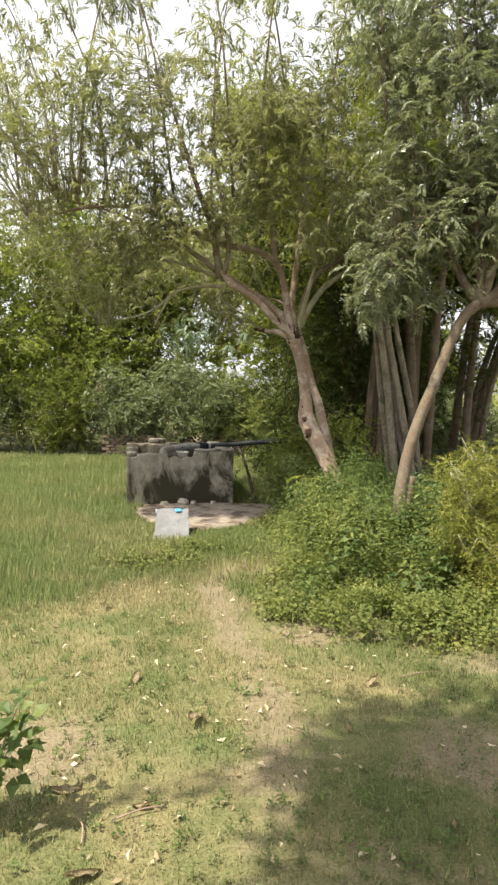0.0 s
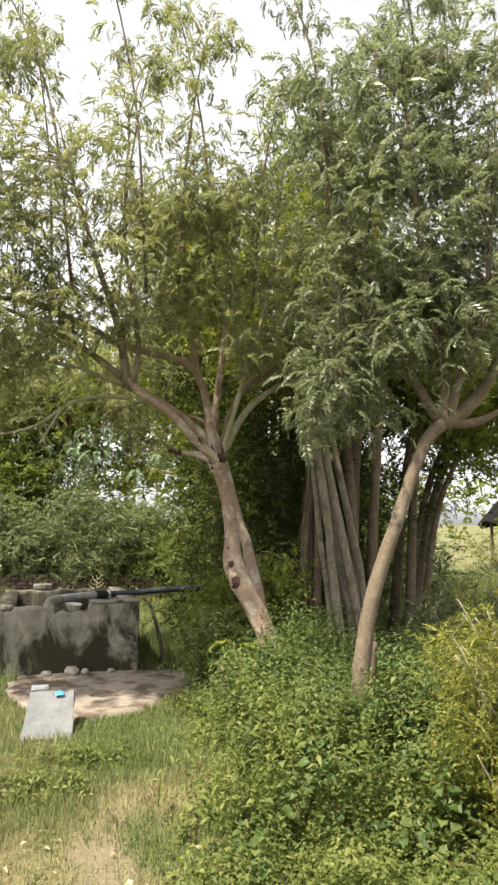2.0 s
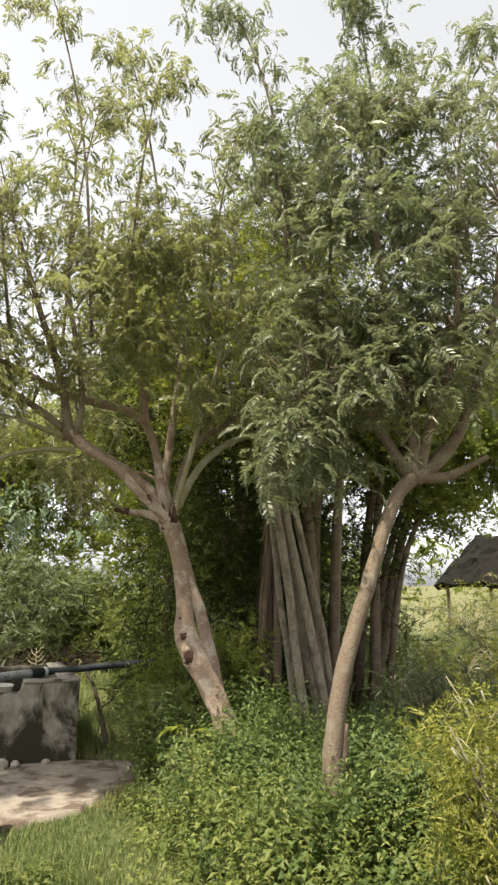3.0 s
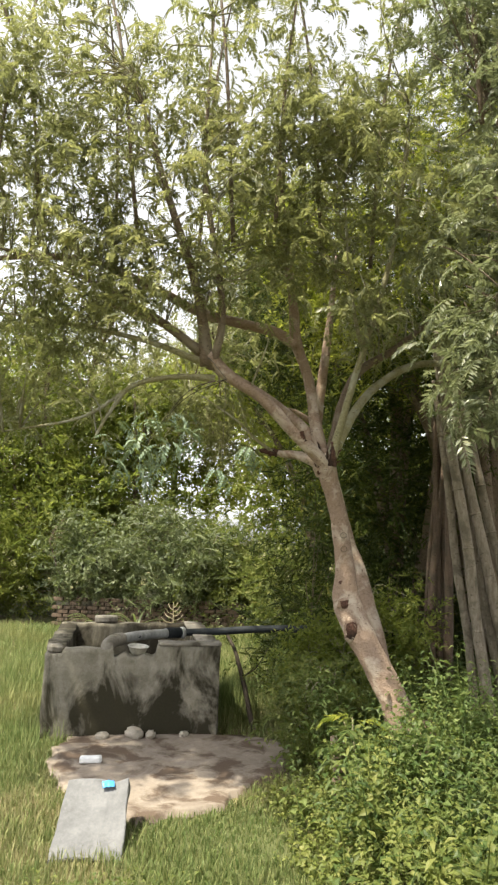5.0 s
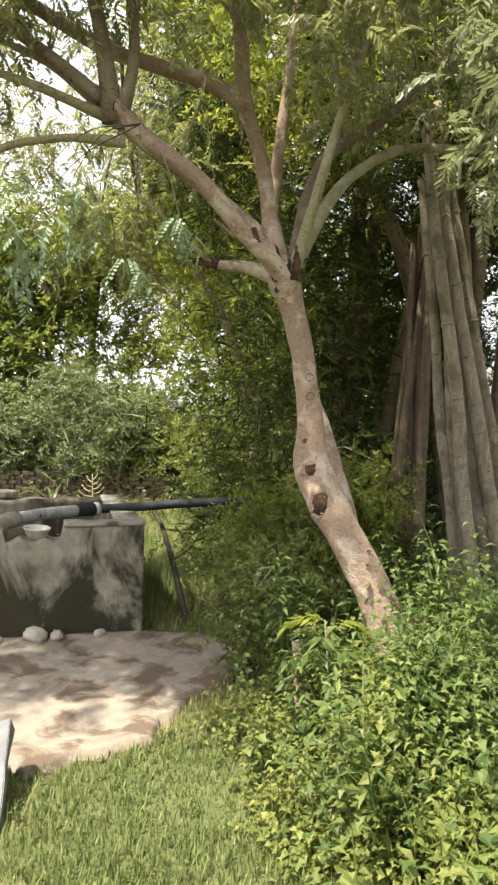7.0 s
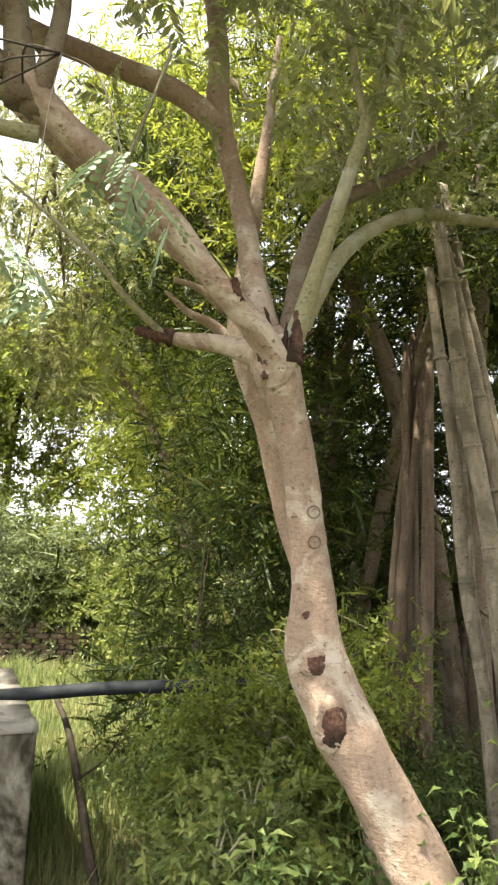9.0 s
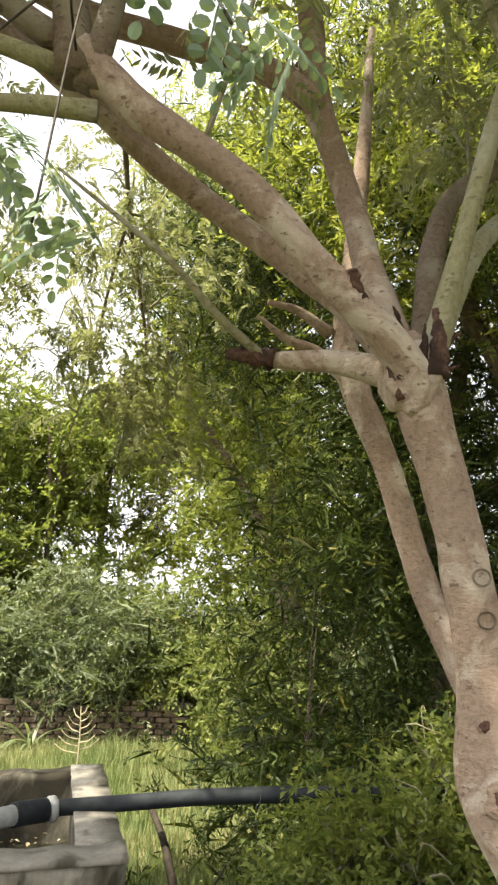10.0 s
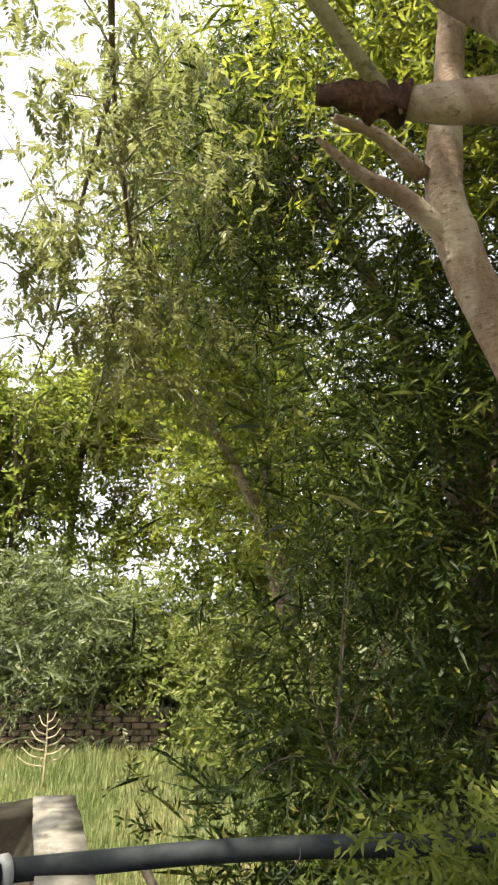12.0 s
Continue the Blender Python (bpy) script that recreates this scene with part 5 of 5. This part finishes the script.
def build_near_sprays():
    """Leafy twigs that hang close to the path, from the leaning tree's long branch."""
    spray_thing = thing("hanging_branch", (-0.1, 8.30, 3.2), "thin hanging branch with rounded blue-green leaflets", "branch")
    o = Vector(spray_thing.location)
    r = np.random.default_rng(160)
    fork = Vector((-0.20, 7.85, 2.72)) - o
    tube("stem", [Vector((-0.36, 8.42, 3.0)) - o, Vector((-0.32, 8.12, 2.92)) - o, fork], [0.0035, 0.003, 0.002], DARKWOOD, spray_thing, "", 7, 6)
    for tip, n in (((-0.02, 7.42, 2.14), 11), ((-0.20, 7.55, 2.02), 9)):
        t = Vector(tip) - o
        twig = tube("twig", [fork, fork * 0.45 + t * 0.55 + Vector((0, 0, 0.10)), t], [0.0016, 0.0013, 0.0008], DARKWOOD, spray_thing, "", 6, 6)
        k = np.linspace(-1, 1, n)
        p = np.array(t) + np.stack([0.055 * k, 0.03 * np.sin(3 * k), 0.07 - 0.05 * k - 0.03 * k * k], 1)
        for q, m in zip(p, turns(r, n, 0.2, 0.25, 0.75)):
            v, f = MORINGA[r.integers(0, 5)]
            mesh_object("leaf", v @ m.T * r.uniform(0.6, 0.85) + q, f, LEAF_BLUE, twig, "rounded blue-green leaflets", False)
    # the finer leaves that hang beside them
    for tip, n in (((-0.55, 7.95, 2.38), 24), ((-0.80, 8.25, 2.25), 28), ((-0.66, 7.60, 2.25), 18)):
        t = Vector(tip) - o
        twig = tube("twig", [fork, fork * 0.5 + t * 0.5 + Vector((0, 0, 0.12)), t], [0.003, 0.002, 0.001], DARKWOOD, spray_thing, "", 6, 6)
        p = np.array(t) + r.normal(0, 1, (n, 3)) * np.array([0.11, 0.12, 0.10])
        fine = scatter("leaf_spray", FROND, p, turns(r, n, 0.3, 0.3, 0.3), r.uniform(0.6, 1.0, n), LEAF_BLUE, twig)
        tagged(fine, "fine feathery blue-green leaves", kind="stuff")


build_near_sprays()

# a fallen branch leaning on the tank's side
lean = thing("fallen_branch", (0.10, 10.15, 0), "dark bare branch leaning against the tank's side", "branch")
tube("stem", [Vector(q) - Vector((0.10, 10.15, 0)) for q in ((-0.18, 10.75, 0.76), (-0.09, 10.55, 0.62), (0.0, 10.25, 0.38), (0.06, 10.05, 0.16), (0.12, 9.95, 0.0))], [0.014, 0.019, 0.022, 0.024, 0.026], DARKWOOD, lean, "", 10, 6, 0.06)
tube("twig", [Vector(q) - Vector((0.10, 10.15, 0)) for q in ((-0.02, 10.3, 0.42), (0.12, 10.3, 0.52), (0.22, 10.25, 0.70))], [0.008, 0.006, 0.003], DARKWOOD, lean, "", 7, 4)


def build_ground_litter():
    r = np.random.default_rng(170)
    n = 420
    x, y = r.normal(0.5, 1.3, n), r.uniform(1.7, 6.0, n)
    x = np.where(r.uniform(0, 1, n) < 0.3, r.normal(-0.5, 0.6, n), x)
    p = np.stack([x, y, height_at(x, y) + r.uniform(0.008, 0.03, n)], 1)
    ob = scatter("dry_leaves", [leaf_tris((0, 0, 0), (1, 0, 0), (0, 1, 0), (0, 0, 1), k, k * w, f) for k, w, f in ((0.045, 0.5, 0.4), (0.055, 0.35, 0.7), (0.035, 0.6, 0.2), (0.05, 0.42, -0.4))], p, turns(r, n, 0.3, 0.5), r.uniform(0.4, 1.2, n), DRY)
    tagged(ob, "pale dry leaves scattered in the grass", "leaves", kind="stuff")
    # larger curled leaves
    for x, y, a, k in ((-0.26, 3.28, 70, 0.15), (0.66, 3.72, 30, 0.09), (-0.74, 2.72, 10, 0.13), (-0.55, 2.22, 40, 0.13), (-0.63, 3.78, 80, 0.10), (0.46, 3.2, 120, 0.06), (-1.05, 5.1, 15, 0.11), (-0.42, 2.6, 160, 0.08), (0.75, 2.5, 60, 0.06)):
        bm = bmesh.new()
        rows = []
        for i in range(7):
            t = i / 6
            w = k * 0.22 * math.sin(math.pi * (0.08 + 0.88 * t)) + 0.002
            rows.append([bm.verts.new((k * (t - 0.5), w * q, 0.35 * w * q * q + 0.16 * k * math.sin(2.6 * t + a) + 0.02 * noise.noise((t * 5, q, a)))) for q in (-1, -0.5, 0, 0.5, 1)])
        for ra, rb in zip(rows, rows[1:]):
            for q in range(4):
                bm.faces.new((ra[q], rb[q], rb[q + 1], ra[q + 1]))
        bmesh.ops.solidify(bm, geom=bm.faces[:], thickness=0.0015)
        lone("dry_leaf", bm, DRY, (x, y, float(height_at(x, y)) + 0.022), (r.uniform(-12, 12), r.uniform(-12, 12), a), "curled pale dry leaf lying on the grass", "leaf", "dry leaves on the path")
    for x, y, a, k in ((-0.42, 2.55, 25, 0.2), (-0.62, 2.45, 110, 0.16), (0.95, 3.85, 15, 0.24)):
        z = float(height_at(x, y)) + 0.015
        ca, sa = math.cos(radians(a)) * k / 2, math.sin(radians(a)) * k / 2
        st = tube("stick", [(-ca, -sa, 0), (0.01, 0.012, 0.008), (ca, sa, 0.004)], [0.003, 0.0035, 0.002], BARK, None, "", 7, 5)
        st.location = (x, y, z)
        tagged(st, "short dry stick lying in the grass", "stick", "dry sticks on the path")


build_ground_litter()


def build_weed(at, high, count, label, kinds_seed, mat, leaf, width, spread=0.14):
    w = thing("weed_plant", (*at, 0), label, "plant")
    r = np.random.default_rng(kinds_seed)
    for k in range(count):
        a = k * 2.4
        tip = np.array([math.cos(a) * spread * r.uniform(0.3, 1), math.sin(a) * spread * r.uniform(0.3, 1), high * r.uniform(0.7, 1.1)])
        stem = tube("stem", [(0, 0, -0.01), tip * np.array([0.35, 0.35, 0.55]), tip], [0.006, 0.005, 0.002], BARK_GREEN, w, "", 6, 4)
        v, f = herb(r, 0.001, leaf, width, 7)
        n = 3
        p = np.array([tip * t for t in (0.55, 0.8, 1.0)])
        scatter("leaves", [(v, f)], p, turns(r, n, 0.3, 0.3), r.uniform(0.8, 1.2, n), mat, stem)


build_weed((-0.96, 2.50), 0.42, 7, "broad-leaved green weed beside the path", 180, LEAF_HERB, 0.085, 0.055, 0.17)
build_weed((1.02, 7.72), 0.62, 5, "tall bright green weed before the leaning trunk", 181, LEAF_HERB, 0.10, 0.065, 0.22)
build_weed((0.78, 8.18), 0.52, 5, "tall bright green weed before the leaning trunk", 182, LEAF_PALE, 0.085, 0.05, 0.2)
build_weed((0.62, 9.15), 0.6, 5, "leafy weed beside the cement pad", 183, LEAF_HERB, 0.09, 0.05, 0.2)
build_weed((0.55, 9.55), 0.5, 4, "leafy weed beside the cement pad", 184, LEAF_PALE, 0.08, 0.045, 0.2)


def build_fern(x, y, count, high, seed):
    w = thing("fern_plant", (x, y, 0), "bright green weed with feathery compound leaves by the trunk", "plant")
    r = np.random.default_rng(seed)
    tube("stem", [(0, 0, -0.01), (0.02, 0, high * 0.5), (0.0, 0.02, high)], [0.007, 0.006, 0.003], BARK_GREEN, w, "", 7, 4)
    for k in range(count):
        v, f = feather(r, r.uniform(0.22, 0.34), 0.085, 0.026, 11, 1.0)
        a, z = 2.4 * k, high * (0.45 + 0.55 * (k + 1) / count)
        c, q = math.cos(a), math.sin(a)
        v = np.stack([v[:, 0] * c - v[:, 1] * q, v[:, 0] * q + v[:, 1] * c, v[:, 2] + z], 1)
        mesh_object("leaf", v, f, LEAF_LIGHT if k > count - 3 else LEAF_HERB, w, "", False)


build_fern(0.66, 8.02, 10, 0.62, 185)
build_fern(0.95, 7.78, 8, 0.5, 186)


def build_stump(x, y, high, wide, seed):
    bm = lathe([(wide * 1.25, -0.05), (wide * 1.05, high * 0.4), (wide, high * 0.85), (wide * 0.94, high), (wide * 0.5, high + 0.012), (0.004, high + 0.006)], 18)
    for v in bm.verts:
        v.co += noise.noise_vector(v.co * 9 + Vector((seed, 0, 0))) * wide * 0.35
    lone("tree_stump", bm, BARK, (x, y, 0), (4, -5, 0), "pale cut stump among the weeds by the trunk", "stump", "cut stumps")


build_stump(1.25, 8.36, 0.54, 0.065, 3)
build_stump(0.64, 8.30, 0.44, 0.045, 8)


def build_dry_weed():
    w = thing("dry_weed", (-1.15, 15.3, 0), "pale branching dry weed standing in the grass", "plant")
    tube("stem", [(0, 0, -0.02), (0.01, 0, 0.3), (0, 0, 0.66)], [0.012, 0.010, 0.004], DRY, w, "", 7, 5)
    for k in range(12):
        z = 0.18 + 0.036 * k
        a, l_ = (0 if k % 2 else math.pi) + 0.5 * math.sin(k * 1.7), 0.26 * (1 - k / 16)
        tube("twig", [(0, 0, z), (l_ * 0.6 * math.cos(a), l_ * 0.5 * math.sin(a), z + 0.03), (l_ * math.cos(a), l_ * math.sin(a), z + 0.10)], [0.007, 0.006, 0.004], DRY, w, "", 6, 4)


build_dry_weed()


def build_blade_plant(x, y, z, count, length, seed):
    w = thing("strap_leaf_plant", (x, y, z), "spiky plant with long arching strap leaves behind the low wall", "plant")
    r = np.random.default_rng(seed)
    for k in range(count):
        a, up = r.uniform(0, 6.28), r.uniform(0.5, 1.2)
        d = np.array([math.cos(a), math.sin(a), 0])
        s = np.array([-d[1], d[0], 0])
        pts = [d * length * t * 0.8 + np.array([0, 0, length * (up * t - 0.8 * t * t)]) for t in np.linspace(0, 1, 7)]
        v, f = [], []
        for i, q in enumerate(pts):
            w_ = 0.022 * (1 - (i / 6) ** 2) + 0.001
            v += [q - s * w_, q + np.array([0, 0, -0.006]), q + s * w_]
        for i in range(6):
            f += [(3 * i, 3 * i + 1, 3 * i + 4, 3 * i + 3), (3 * i + 1, 3 * i + 2, 3 * i + 5, 3 * i + 4)]
        mesh_object("leaf", v, f, LEAF_GREY, w)


build_blade_plant(-1.95, 16.75, 0.0, 18, 0.8, 190)
build_blade_plant(-2.7, 16.8, 0.0, 14, 0.7, 191)


def build_shed():
    shed = thing("shed", (14.6, 25.0, 0), "distant open shed with a dark thatched roof", "shed")
    bm = bmesh.new()
    a = [(-2.6, -1.8, 1.75), (2.6, -1.8, 1.75), (2.6, 1.8, 1.75), (-2.6, 1.8, 1.75), (-1.7, 0, 3.45), (1.7, 0, 3.45)]
    v = [bm.verts.new(p) for p in a]
    for q in ((0, 1, 5, 4), (2, 3, 4, 5), (1, 2, 5), (3, 0, 4)):
        bm.faces.new([v[k] for k in q])
    bmesh.ops.subdivide_edges(bm, edges=bm.edges[:], cuts=9, use_grid_fill=True)
    for q in bm.verts:
        q.co += noise.noise_vector(q.co * 2.5) * 0.14 + noise.noise_vector(q.co * 7) * 0.07
    bmesh.ops.solidify(bm, geom=bm.faces[:], thickness=0.18)
    part("roof", bm, THATCH, shed, "dark ragged thatch")
    for x in (-2.2, 0, 2.2):
        for y in (-1.5, 1.5):
            tube("post", [(x, y, -0.05), (x + 0.03, y, 1.0), (x, y, 2.1)], [0.07, 0.065, 0.06], BARK_BROWN, shed, "", 8, 3)


build_shed()


def build_far_edge():
    """The ring of trees round the fields."""
    r = np.random.default_rng(200)
    lobes = []
    for k in range(64):
        a = 2 * math.pi * k / 64 + r.normal(0, 0.03)
        d = r.uniform(46, 62)
        h = r.uniform(4.5, 9)
        lobes.append((d * math.sin(a), 8 + d * math.cos(a), h * 0.5, 3.6, 3.0, h * 0.52, 1))
    c, p = crown_points(r, lobes, 600, 5, 0.9)
    n = len(p)
    tagged(scatter("far_trees", TWIG_FAR, p, turns(r, n, 0.6, 0.6), r.uniform(2.8, 4.6, n), LEAF_BACK), "hazy green tree line round the far fields", "trees", kind="stuff")


build_far_edge()
build_grass("tall_grass", "sunlit yellow-green grass in the side field", (2.6, 16.0, 9.0, 24.0), 60000, 0.30, lambda x, y: np.clip(0.3 + (y - 11) / 4, 0.1, 1), GRASS_TALL, 16, 0.7, 0.012, True)

# ---------------------------------------------------------------- low brick wall behind the grass
wall = thing("wall_back", (-1.75, 17.2, 0), "low weathered brick wall at the grass edge", "wall", kind="structure")
core = rough_block((3.7, 0.20, 0.50), 0.01, 9, 0.006, 3)
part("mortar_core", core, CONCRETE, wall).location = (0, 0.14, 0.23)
brick_mesh = None
rb = np.random.default_rng(210)
for row in range(7):
    for k in range(16):
        if row >= 5 and rb.uniform() < 0.4:
            continue
        x = -1.8 + 0.226 * k + (0.113 if row % 2 else 0)
        if brick_mesh is None:
            ob = part("brick", rough_block((0.212, 0.10, 0.066), 0.008, 3, 0.004, 0), BRICK, wall)
            brick_mesh = ob.data
        else:
            ob = new("brick", brick_mesh)
            ob.parent = wall
        ob.location = (x, 0.03 + rb.normal(0, 0.004), 0.04 + 0.076 * row)
        ob.rotation_euler = (rb.normal(0, 0.01), rb.normal(0, 0.01), rb.normal(0, 0.02) + (math.pi if rb.uniform() < 0.5 else 0))
